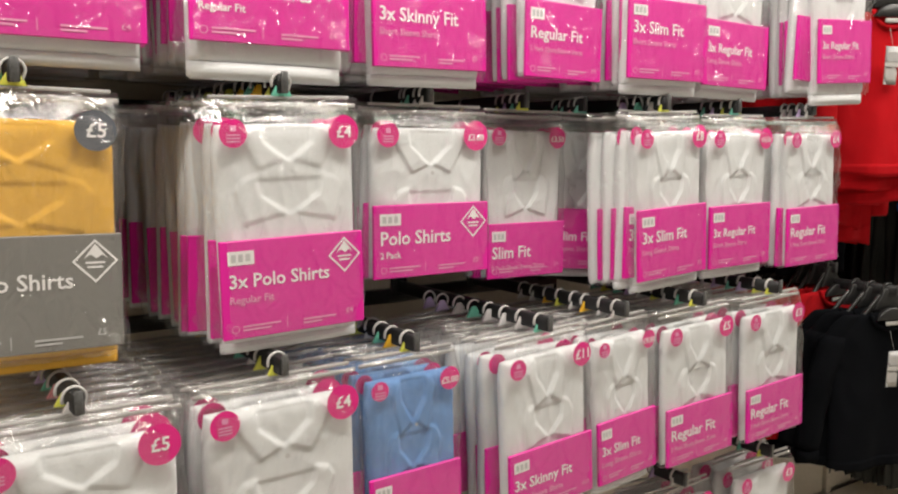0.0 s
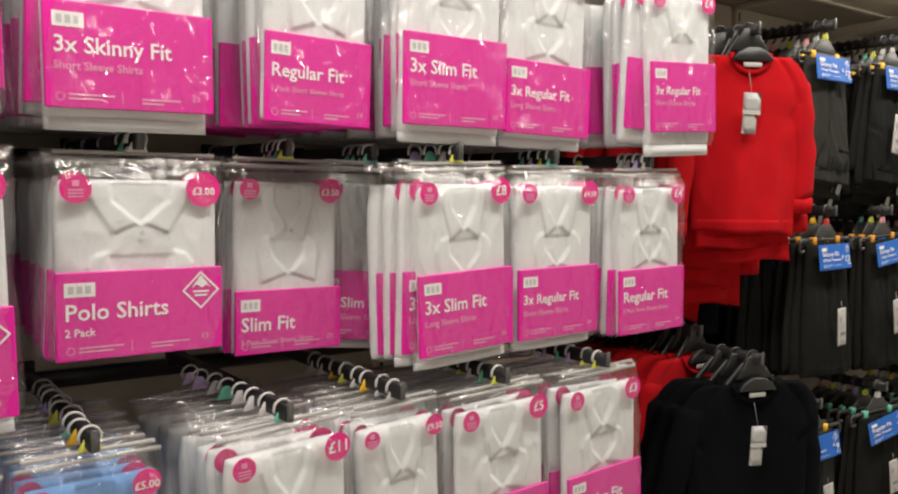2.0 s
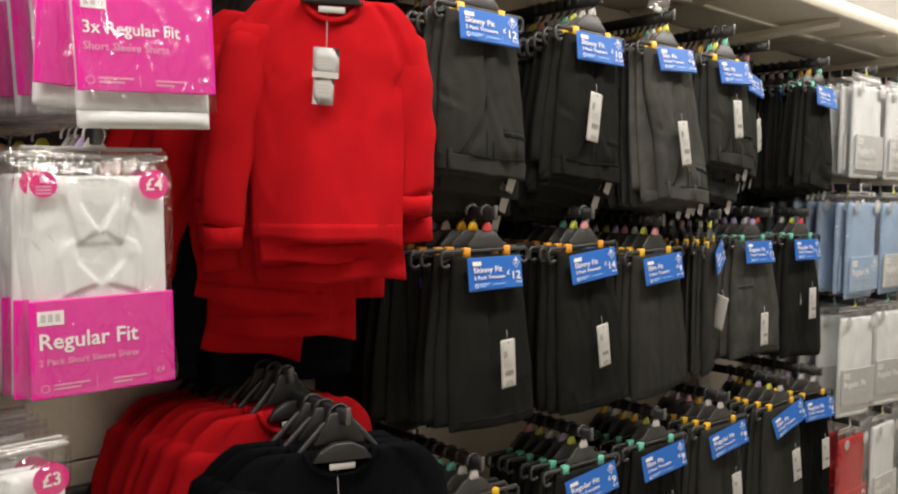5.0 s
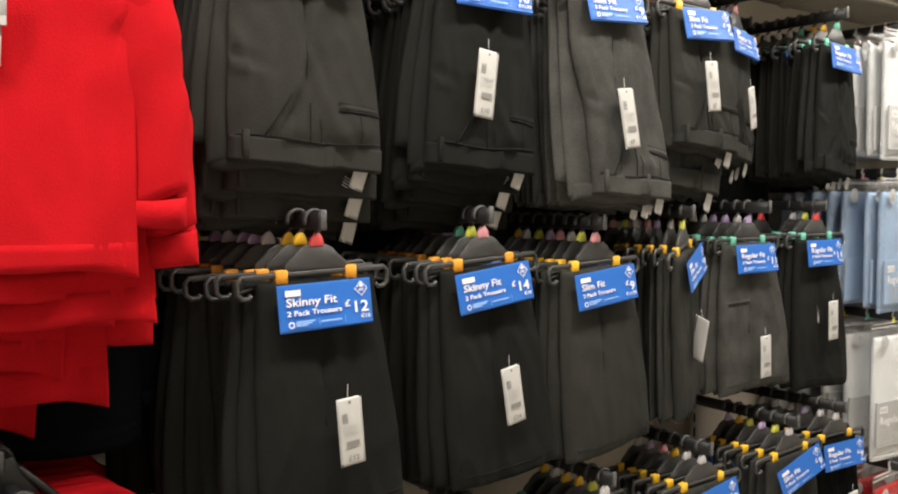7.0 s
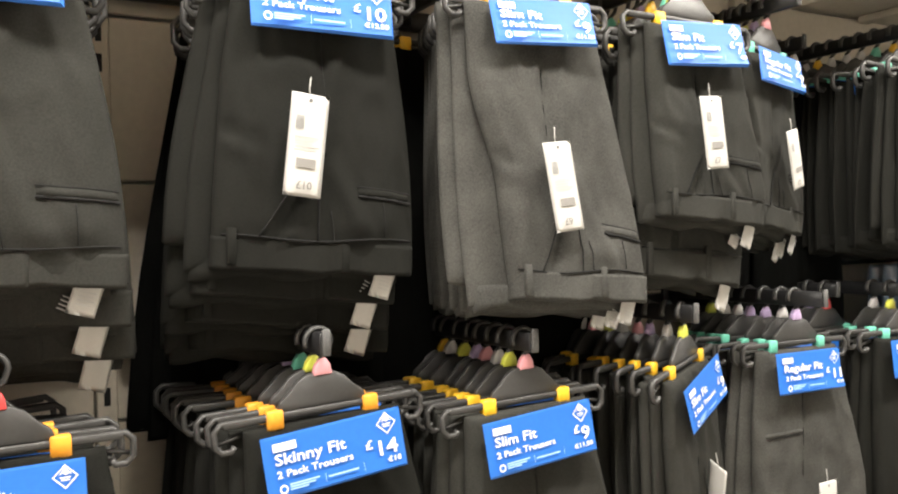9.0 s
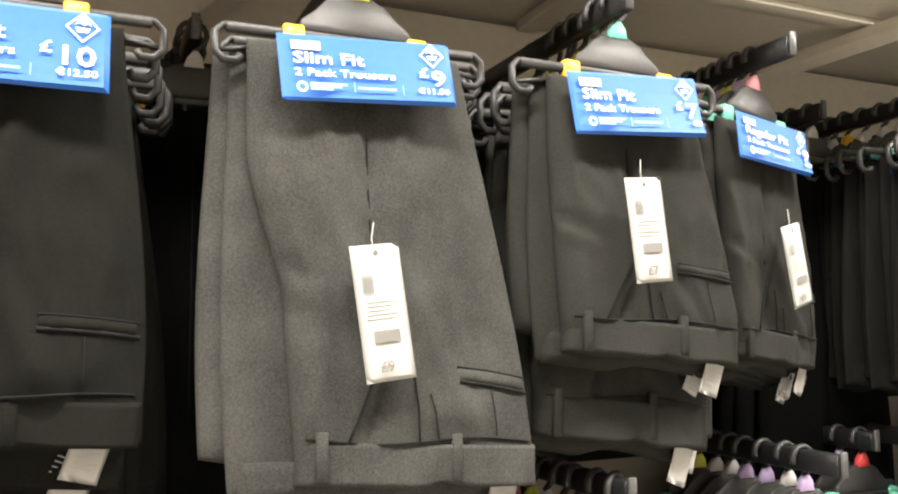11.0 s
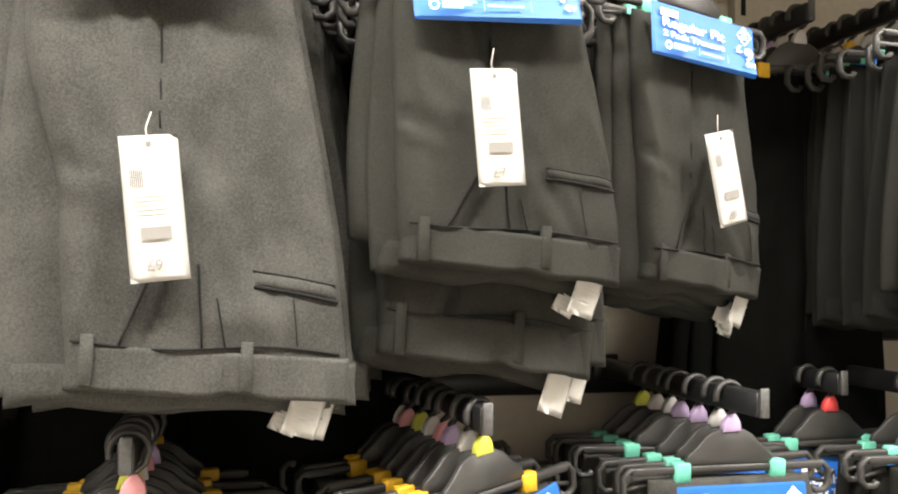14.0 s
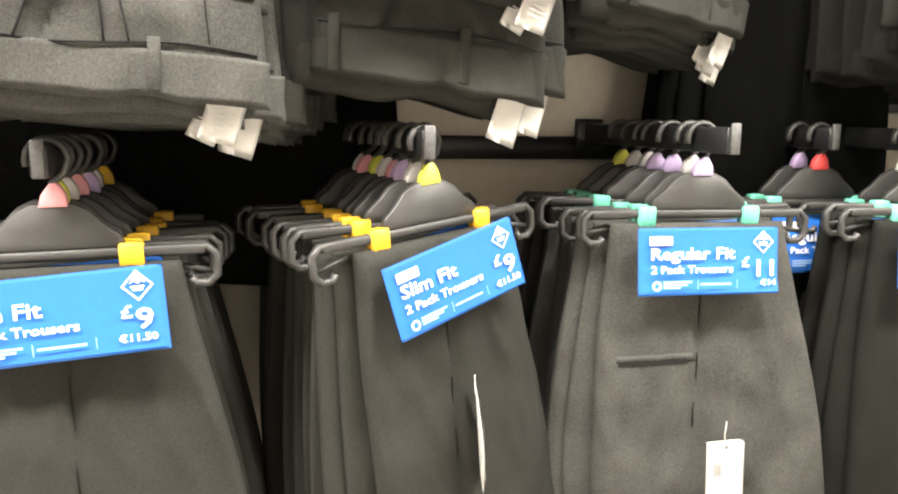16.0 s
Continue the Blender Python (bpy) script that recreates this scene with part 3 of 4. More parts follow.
    if waist:
        wb = 0.040
        vb = 1 - wb / length
        zb = zt - length
        band = cloth(lambda v: fwid(1) * 1.004, wb + 0.002, lambda v: 0.0412, None, lambda u, v: 0.0010 + 0.2 * folds(u, 1.0) + 0.0022 * math.sin(7 * u + seed) * v - 0.006 * bell(u - 0.10, 0.05) * v + 0.003 * bell(u - 0.20, 0.05) + 0.0012 * math.sin(26 * u) * max(0, u), 44, 8, 9, 0, False, lambda u: 0.004 * math.sin(9 * u + seed) * bell(u - 0.15, 0.3), 60)
        ob = part("waistband", band, cloth_mat, t)
        ob.matrix_basis = pose(fmid(1), 0, zb + wb, 0, math.degrees(0.010 / (fwid(1) / 2)), 0)
        line("waist_seam", [(-0.94 + 1.88 * k / 16, vb - 0.004) for k in range(17)], 0.0011)
        back = part("rear_waistband", cloth(lambda v: wid(1) * 0.995, wb, lambda v: 0.031, None, lambda u, v: 0.003 * math.sin(8 * u + seed) * v, 24, 5, 6, 0, False, lambda u: 0.004 * math.sin(7 * u + seed), 20), cloth_mat, t)
        back.matrix_basis = pose(mid(1) - 0.012, 0.018, zb + wb - 0.012, 0, 3, 0)
        for u in (-0.86, 0.22):
            x, y, z = point(u, 0.995)
            lp = part("belt_loop", box(-0.0055, 0.0055, -0.0016, 0.005, 0.0, wb + 0.004, 0.0007), cloth_mat, t)
            lp.matrix_basis = pose(x, -0.0222 - 0.2 * folds(u, 1.0), z, 0, 2, 0)
        vp = 1 - 0.105 / length
        patch("welt_pocket", 0.33, 0.97, vp - 0.012, vp + 0.018, 0.018, 0.0022)
        # shadow under the welt, then thinner shadow lines along edges and seams
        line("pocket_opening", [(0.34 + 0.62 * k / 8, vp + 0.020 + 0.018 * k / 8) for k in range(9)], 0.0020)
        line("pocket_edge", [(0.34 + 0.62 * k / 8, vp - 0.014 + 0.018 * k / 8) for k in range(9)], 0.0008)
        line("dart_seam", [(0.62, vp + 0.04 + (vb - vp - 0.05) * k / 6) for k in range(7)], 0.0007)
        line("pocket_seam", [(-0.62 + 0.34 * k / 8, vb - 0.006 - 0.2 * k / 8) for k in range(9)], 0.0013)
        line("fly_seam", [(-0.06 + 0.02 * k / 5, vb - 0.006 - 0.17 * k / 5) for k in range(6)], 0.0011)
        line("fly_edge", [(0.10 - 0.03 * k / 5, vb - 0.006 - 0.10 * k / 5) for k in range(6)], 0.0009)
        if care:
            for k, (du, dz, sz, sy) in enumerate(((0.72, 0.0, 1.0, -0.006), (0.62, -0.008, 0.8, 0.012))):
                cl = part("inner_label" if k else "care_label", cloth(lambda q: 0.034 * sz, 0.046 * sz, lambda q: 0.0012, None, lambda u, q: 0.005 * u * q, 4, 4, 60, 0, False, None, 60), PAPER, t, "white care label")
                cl.matrix_basis = pose(fmid(1) + fwid(1) / 2 * du, sy, zb + 0.008 - low(0.7) + dz, 10, 16 + 9 * k, 14)
                part("small_print", bars([(-0.011, 0.009 - 0.003 * (i % 2), -0.018 - 0.005 * i, 0.0014) for i in range(4)], -0.006), GREYINK, cl)
    else:
        line("hem_seam", [(-0.9 + 1.8 * k / 10, 0.93) for k in range(11)], 0.0007)
        if welt:
            patch("rear_welt", -0.88, -0.12, 0.375, 0.395, -0.004, 0.0016)
            line("welt_edge", [(-0.84 + 0.7 * k / 8, 0.398 - 0.004 * k / 8) for k in range(9)], 0.0009)
    if cw:
        header_card(t, cw, tall or (0.074 if waist else 0.078), -0.112 if waist else -0.116, card[0], card[1], fit, price, second)
    if tag:
        swing_tag(t, tag[0], -0.046, tag[1], 0.049, tag[2] if len(tag) > 2 else 0.118, tag[3] if len(tag) > 3 else 0, tag[4] if len(tag) > 4 else 0, price)
    tagged(t, label, "trousers", "folded school trousers")
    return t


# ---- jumpers ----
def jumper(fabric, label, tagged_front=True, seed=1, w=0.42, h=0.47):
    t = empty("school_jumper")
    zt = -0.085
    f = ripple(seed, 0.0016, 0.006, 1.3)

    def wid(v):
        """Neck and shoulders down to the armpits, then the body alone."""
        q = min(1.0, v / 0.16)
        yoke = w * (0.74 + 0.32 * math.sin(q * math.pi / 2) ** 0.8 + 0.25 * max(0.0, v - 0.1))
        k = max(0.0, min(1.0, (v - 0.27) / 0.07))
        return yoke + (w * (0.93 - 0.03 * v) - yoke) * k * k * (3 - 2 * k)

    def bell(d, wide):
        return math.exp(-(d / wide) ** 2)

    def disp(u, v):
        body = 1.4 * f(u, v) + 0.012 * v * math.sin(3.1 * u + seed) + 0.004 * v * math.sin(8 * u + 2 * v + seed)
        raglan = -0.005 * bell(abs(u) - 0.62 - 0.75 * v, 0.05) * (1 if v < 0.36 else 0)
        drape = -0.006 * bell(abs(u) - 0.92 + 0.7 * (v - 0.3), 0.09) * (1 if v > 0.25 else 0) * (1 - v)
        return body + raglan + drape
    part("torso", cloth(wid, h - 0.004, lambda v: 0.026 + 0.034 * v, None, disp, 44, 48, 3.2, zt, False, lambda u: 0.008 * u + 0.004 * math.sin(5 * u + seed), 25), fabric, t)
    part("hem_rib", cloth(lambda v: wid(1) * 1.0, 0.042, lambda v: 0.061, None, lambda u, v: disp(u, 1.0) + 0.0003 + 0.0005 * math.sin(90 * u), 60, 5, 3.2, zt - h + 0.044, False, lambda u: 0.008 * u + 0.004 * math.sin(5 * u + seed), 25), fabric, t)
    for s in (-1, 1):
        bm = bmesh.new()
        rings, n, m = [], 18, 16
        drop = h * (0.84 if s < 0 else 0.80)
        start = 0.10
        yaw_in = 0.004 if s < 0 else 0.018
        ex = s * (w * 0.5 + (0.052 if s < 0 else 0.010))
        for k in range(n + 1):
            q = k / n
            x = s * (w * 0.455 - 0.012) * (1 - q) + ex * q + s * 0.012 * math.sin(math.pi * q)
            rx, ry = 0.052 - 0.012 * q, 0.024 - 0.004 * q
            if k == 0:
                rx, ry = 0.03, 0.008
            z = zt - start * h - (drop - start * h) * q
            wr = 0.004 * math.sin(19 * q + seed) * bell(q - 0.5, 0.3)
            rings.append([bm.verts.new((x + rx * math.cos(a) + wr, yaw_in + ry * math.sin(a) * (1 + 0.15 * math.sin(12 * q + 2 * a)), z + 0.014 * math.cos(a) * s * q)) for a in [2 * math.pi * i / m for i in range(m)]])
        for a, b in zip(rings, rings[1:]):
            for i in range(m):
                bm.faces.new((a[i], a[(i + 1) % m], b[(i + 1) % m], b[i]))
        bm.faces.new(rings[0])
        bm.faces.new(rings[-1])
        sl = part("sleeve", bm, fabric, t)
        part("cuff", cloth(lambda v: 0.078 - 0.006 * v, 0.045, lambda v: 0.048, lambda v: ex, lambda u, v: 0.0006 * math.sin(60 * u), 24, 4, 3, zt - drop + 0.006, False, None, 20), fabric, sl).matrix_basis = pose(0, yaw_in, 0)
    part("neck_rib", tube([(w * 0.17 * math.cos(a), -0.016 - 0.008 * math.sin(-a), zt + 0.006 + 0.052 * math.sin(a)) for a in [-math.pi * k / 14 for k in range(15)]], 0.007, 6, 0.6), fabric, t)
    part("inner_back", plate([(w * 0.165 * math.cos(a), zt + 0.004 + 0.05 * math.sin(a)) for a in [-math.pi * k / 12 for k in range(13)]], -0.0155, -0.006), fabric, t)
    part("neck_label", box(-0.026, 0.026, -0.031, -0.026, zt - 0.033, zt - 0.021, 0.001), PAPER, t)
    hg = part("hanger", tube([(-w * 0.36, 0.004, zt - 0.055), (-w * 0.2, 0.004, zt - 0.012), (-0.03, 0, zt + 0.05), (0.03, 0, zt + 0.05), (w * 0.2, 0.004, zt - 0.012), (w * 0.36, 0.004, zt - 0.055)], 0.008, 8, 0.8), BLACKPLASTIC, t)
    part("neck_block", plate([(-0.055, zt + 0.012), (0.055, zt + 0.012), (0.03, zt + 0.05), (0.022, zt + 0.075), (-0.022, zt + 0.075), (-0.03, zt + 0.05)], -0.012, 0.006, 0.003), BLACKPLASTIC, hg)
    part("lower_bar", plate([(-0.062, zt - 0.016), (0.062, zt - 0.016), (0.045, zt + 0.006), (0.018, zt + 0.02), (-0.018, zt + 0.02), (-0.045, zt + 0.006)], -0.034, -0.018, 0.003), BLACKPLASTIC, hg)
    part("hook", hook(0.02, 0.05, 0.004, 1.3), BLACKPLASTIC, hg)
    part("size_marker", plate([(-0.01, -0.05), (0.014, -0.05), (0.008, -0.028), (-0.002, -0.028)], -0.006, 0.006, 0.001), [LIME, CLIPTEAL, PALE, LILAC][seed % 4], hg)
    if tagged_front:
        part("tag_thread", tube([(-0.008, -0.02, zt - 0.03), (-0.012, -0.052, zt - 0.11)], 0.0006, 4), PAPER, t)
        a = part("grey_tag", cloth(lambda v: 0.05, 0.058, lambda v: 0.0014, None, None, 3, 3, 60, 0, False, None, 60), GREYINK, t, "grey and white swing tag")
        a.matrix_basis = pose(-0.012, -0.056, zt - 0.105, 0, 2, 0)
        part("small_print", bars([(-0.016, 0.012, -0.02 - 0.006 * k, 0.0022) for k in range(3)], -0.0012), PAPER, a)
        part("white_edge", bars([(-0.025, 0.025, -0.058, 0.012)], -0.0014), PAPER, a)
        b = part("white_tag", cloth(lambda v: 0.04, 0.056, lambda v: 0.0014, None, None, 3, 3, 60, 0, False, None, 60), PAPER, t)
        b.matrix_basis = pose(-0.016, -0.053, zt - 0.158, 0, 3, 0)
        part("small_print", bars([(-0.012, 0.01, -0.02 - 0.007 * k, 0.0024) for k in range(3)], -0.0012), GREYINK, b)
    tagged(t, label, "jumper", "school jumpers")
    return t


# ---- the large structure ----
X0, X1, WALL_Y = -1.9, 9.2, 1.86


def structure(name, bm, m, label, category, smooth=False):
    return tagged(part(name, bm, m, None, "", None, smooth), label, category, "", "structure")


structure("floor", box(X0 - 1, X1 + 1, -3.2, WALL_Y + 0.3, -0.1, 0, 0), FLOORMAT, "pale vinyl shop floor", "floor")
structure("ceiling", box(X0 - 1, X1 + 1, -3.2, WALL_Y + 0.3, 3.2, 3.3), CEILING, "white suspended shop ceiling", "ceiling")
structure("wall_north", box(X0 - 1, X1 + 1, WALL_Y + 0.02, WALL_Y + 0.2, 0, 3.2), PLASTER, "cream wall behind the display fixture", "wall")
structure("wall_south", box(X0 - 1, X1 + 1, -3.2, -3.0, 0, 3.2), PLASTER, "plain cream wall across the aisle", "wall")
structure("wall_west", box(X0 - 1.1, X0 - 0.9, -3.0, WALL_Y + 0.02, 0, 3.2), PLASTER, "plain cream end wall", "wall")
structure("wall_east", box(X1 + 0.9, X1 + 1.1, -3.0, WALL_Y + 0.02, 0, 3.2), PLASTER, "plain cream end wall", "wall")


def wall_fixture():
    t = empty("wall_display_fixture")
    heights = [0.12, 0.52, 0.92, 1.32, 1.72, 2.0, 2.205]
    k = -1
    while k * 1.5 + 0.14 < X1:
        xa, xb = 0.14 + k * 1.5, 1.64 + k * 1.5
        for a, b in zip(heights, heights[1:]):
            part("back_panel", box(xa + 0.018, xb - 0.018, WALL_Y - 0.012, WALL_Y + 0.008, a + 0.003, b - 0.003, 0.002), PANEL, t, smooth=False)
        up = part("upright", box(xa - 0.016, xa + 0.016, WALL_Y - 0.03, WALL_Y + 0.01, 0.0, 2.2, 0.002), PANEL, t, smooth=False)
        slots = bmesh.new()
        for i in range(40):
            z = 0.2 + i * 0.05
            slots.faces.new([slots.verts.new((xa + dx, WALL_Y - 0.0308, zz)) for dx, zz in ((-0.005, z), (0.005, z), (0.005, z + 0.03), (-0.005, z + 0.03))])
        tagged(part("slot_row", slots, DARKGAP, up), kind="stuff")
        for z in ((2.04, 1.6, 1.15, 0.7) if xb < 2.2 else (2.05, 1.47, 0.87) if xb < 5.0 else (2.05, 1.55, 1.08, 0.6)):
            part("cross_rail", box(xa + 0.02, xb - 0.02, WALL_Y - 0.06, WALL_Y - 0.035, z - 0.03, z + 0.005, 0.003), RAIL, t)
        k += 1
    part("base_plinth", box(X0, X1, WALL_Y - 0.5, WALL_Y - 0.03, 0.0, 0.12, 0.004), PANEL, t)
    return tagged(t, "cream steel wall display fixture with black rails", "display fixture")


wall_fixture()


def canopy():
    t = empty("display_canopy")
    k = -2
    while 0.14 + k < X1:
        xa = 0.14 + k
        part("soffit_panel", box(xa + 0.001, xa + 0.999, 1.33, WALL_Y + 0.01, 2.21, 2.225), CANOPY, t, smooth=False)
        part("rib", box(xa - 0.02, xa + 0.02, 1.345, WALL_Y - 0.02, 2.19, 2.209, 0.003), CANOPY, t, smooth=False)
        part("support_arm", tube([(xa + 0.45, WALL_Y - 0.02, 2.14), (xa + 0.62, 1.36, 2.195)], 0.020, 4), CANOPY, t, smooth=False)
        k += 1
    part("top_cover", box(X0, X1, 1.335, WALL_Y + 0.015, 2.228, 2.245), CANOPY, t)
    part("front_lip", box(X0, X1, 1.31, 1.338, 2.195, 2.25, 0.004), CANOPY, t)
    part("long_step", box(X0, X1, 1.58, 1.62, 2.196, 2.209, 0.003), CANOPY, t)
    return tagged(t, "cream overhead canopy above the clothes display", "canopy")


canopy()


def ceiling_light(x, y, length, along_x=True):
    t = empty("ceiling_light")
    a, b = (length / 2, 0.12) if along_x else (0.12, length / 2)
    part("housing", box(-a, a, -b, b, 0.02, 0.09, 0.004), CANOPY, t)
    part("diffuser", box(-a + 0.01, a - 0.01, -b + 0.01, b - 0.01, 0.0, 0.018, 0.003), DIFF, t)
    t.matrix_basis = pose(x, y, 3.11)
    la = bpy.data.lights.new("tube_light", "AREA")
    la.shape, la.size, la.size_y = "RECTANGLE", 2 * a, 2 * b
    la.energy, la.color = LAMP_WATTS, (1.0, 0.94, 0.85)
    ob = new("tube_light", la)
    ob.matrix_basis = pose(x, y, 3.10)
    tagged(t, "white linear fluorescent ceiling light", "ceiling light", "ceiling lights")


for lx in (-1.2, 0.9, 3.0, 5.1, 7.2):
    ceiling_light(lx, 0.55, 1.6)

# ---- packed shirts, top tier ----
SHIRT = "clear bag of folded white school shirts with magenta card band"
POLO = "clear bag of folded white polo shirts with magenta card band"
ZA, ZB, ZC, ZD = 2.066, 1.622, 1.176, 0.735
LS, SS = "Long Sleeve Shirts", "Short Sleeve Shirts"
TWO = "2 Pack Short Sleeve Shirts"
rack(shirt_pack(0.26, 0.40, (0.2, 0.375), "3x Polo Shirts", "Regular Fit", "£4", "tee", seed=3, th=0.045, label=POLO), -0.08, 1.31, ZA, 6, 0.045, seed=1)
rack(shirt_pack(0.27, 0.40, (0.2, 0.375), "3x Polo Shirts", "Regular Fit", "£4", "tee", seed=5, th=0.045, label=POLO), 0.22, 1.30, ZA, 7, 0.046, (1, 0, 1), seed=2)
rack(shirt_pack(0.28, 0.40, (0.22, 0.365), "3x Polo Shirts", "Regular Fit", "£4", "polo", seed=6, th=0.05, label=POLO, low=0.02), 0.54, 1.30, ZA, 8, 0.05, (0, 0, 0), seed=3)
rack(shirt_pack(0.27, 0.40, (0.225, 0.38), "3x Skinny Fit", SS, "£9", "shirt", seed=7, th=0.04, label=SHIRT), 0.86, 1.34, ZA, 8, 0.045, (0, -1, 3), seed=4)
rack(shirt_pack(0.215, 0.385, (0.235, 0.385), "Regular Fit", TWO, "£4", seed=8, label=SHIRT, low=0), 1.185, 1.32, ZA, 9, 0.04, (0, 1, 0), seed=5, shift=-0.006)
rack(shirt_pack(0.25, 0.395, (0.205, 0.375), "3x Slim Fit", SS, "£5.50", seed=9, th=0.04, label=SHIRT), 1.46, 1.30, ZA, 8, 0.045, (0, 0, -2), seed=6)
rack(shirt_pack(0.25, 0.395, (0.23, 0.38), "3x Regular Fit", LS, "£7", seed=10, th=0.04, label=SHIRT), 1.715, 1.31, ZA, 9, 0.045, (0, 1, 0), seed=7)
rack(shirt_pack(0.225, 0.39, (0.195, 0.355), "3x Regular Fit", SS, "£4", seed=11, th=0.04, label=SHIRT, low=0.02), 2.085, 1.27, ZA, 9, 0.048, (0, -3, -4), seed=8, shift=-0.012, wild=1.6)

# ---- packed shirts, middle tier ----
rack(shirt_pack(0.27, 0.38, (0.20, 0.362), "3x Polo Shirts", "Regular Fit", "£5", "tee", YELLOW, GREYCARD, SLATE, 0.04, 12, 0.012, small=PALECARD, label="clear bag of folded mustard polo shirts with grey card band"), 0.17, 1.28, ZB, 11, 0.06, (0, 1, 0), seed=9)
rack(shirt_pack(0.262, 0.395, (0.222, 0.378), "3x Polo Shirts", "Regular Fit", "£4", "tee", seed=13, th=0.04, label=POLO), 0.555, 1.28, ZB, 12, 0.05, (1, -1.5, 0), seed=10, shift=-0.002)
rack(shirt_pack(0.275, 0.325, (0.185, 0.322), "Polo Shirts", "2 Pack", "£3.00", "polo", seed=14, low=0, label=POLO), 0.885, 1.36, ZB, 7, 0.04, (0, 0, 0), seed=11)
rack(shirt_pack(0.225, 0.36, (0.24, 0.357), "Slim Fit", TWO, "£3.50", seed=15, low=0, label=SHIRT), 1.175, 1.425, ZB, 6, 0.04, (0, 0.5, 0), seed=12)
rack(shirt_pack(0.20, 0.37, (0.22, 0.36), "3x Slim Fit", LS, "£6", seed=21, th=0.035, label=SHIRT), 1.38, 1.46, ZB, 4, 0.04, (0, 3, -20), seed=18)
rack(shirt_pack(0.25, 0.385, (0.21, 0.368), "3x Slim Fit", LS, "£8", seed=16, th=0.04, label=SHIRT), 1.475, 1.295, ZB, 4, 0.045, (0, -2.5, 2), seed=13, shift=-0.012)
rack(shirt_pack(0.245, 0.38, (0.215, 0.365), "3x Regular Fit", SS, "£4.50", seed=17, th=0.04, label=SHIRT), 1.745, 1.31, ZB, 8, 0.045, (0, -1, 0), seed=14)
rack(shirt_pack(0.23, 0.385, (0.23, 0.38), "Regular Fit", TWO, "£4", seed=18, low=0, label=SHIRT), 2.035, 1.295, ZB, 7, 0.035, (0, -1.5, -2), seed=15, shift=-0.004)

# ---- packed shirts, lower tiers ----
rack(shirt_pack(0.29, 0.38, (0.24, 0.37), "3x Polo Shirts", "Regular Fit", "£5", "tee", seed=22, th=0.04, label=POLO), 0.215, 1.22, ZC, 9, 0.05, (0, 0, 0), seed=21)
rack(shirt_pack(0.28, 0.38, (0.24, 0.37), "3x Polo Shirts", "Regular Fit", "£4", "polo", seed=23, th=0.04, label=POLO), 0.525, 1.25, ZC, 10, 0.05, (0, -1, 0), seed=22)
rack(shirt_pack(0.205, 0.37, (0.215, 0.36), "Slim Fit", TWO, "£5.00", fabric=SKY, seed=24, label="clear bag of folded sky blue school shirts with magenta band"), 0.785, 1.27, ZC, 9, 0.045, (0, -1, 0), seed=23)
rack(shirt_pack(0.24, 0.37, (0.225, 0.355), "3x Skinny Fit", SS, "£11", seed=25, th=0.04, label=SHIRT), 1.09, 1.26, ZC, 8, 0.05, (0, -2.5, 2), seed=24, shift=-0.005)
rack(shirt_pack(0.195, 0.37, (0.215, 0.355), "3x Slim Fit", LS, "£9.50", seed=26, th=0.04, label=SHIRT), 1.325, 1.28, ZC, 8, 0.045, (0, -3, 2), seed=25)
rack(shirt_pack(0.245, 0.365, (0.225, 0.36), "Regular Fit", TWO, "£5", seed=27, label=SHIRT, low=0), 1.57, 1.27, ZC, 9, 0.04, (0, -2, 0), seed=26)
rack(shirt_pack(0.245, 0.365, (0.225, 0.36), "Regular Fit", TWO, "£3", seed=28, label=SHIRT, low=0), 1.86, 1.27, ZC, 8, 0.04, (0, -2.5, 0), seed=27)
for i, (x, y) in enumerate(((0.2, 1.3), (0.55, 1.3), (0.9, 1.3), (1.25, 1.3), (1.56, 1.3), (1.9, 1.3))):
    rack(shirt_pack(0.25, 0.37, (0.22, 0.36), "Regular Fit", TWO, "£3", seed=30 + i, label=SHIRT, low=0, x_detail=False), x, y, ZD, 3, 0.06, seed=30 + i)

# ---- jumpers ----
RJ = "red round-necked school sweatshirt on a black hanger"
rack(jumper(RED, RJ, True, 2, 0.335, 0.485), 2.515, 1.36, 1.992, 11, 0.042, (0, 0, -28), grow=0.085, shift=-0.006, seed=41, wild=2.4, cap=5, uneven=0.05)
low = jumper(NAVY, "black school sweatshirt on a black hanger", True, 4, 0.42, 0.48)
rack(low, 2.51, 1.31, 1.10, 3, 0.05, (0, 0, -18), seed=42)
rack(jumper(RED, RJ, False, 5, 0.43, 0.47), 2.495, 1.49, 1.149, 8, 0.042, (0, 0, 2), seed=43, shift=-0.004, end=1.47)

rack(jumper(NAVY, "black school sweatshirt on a black hanger", False, 6, 0.40, 0.44), 2.56, 1.60, 1.62, 5, 0.045, (0, 0, 0), seed=44)

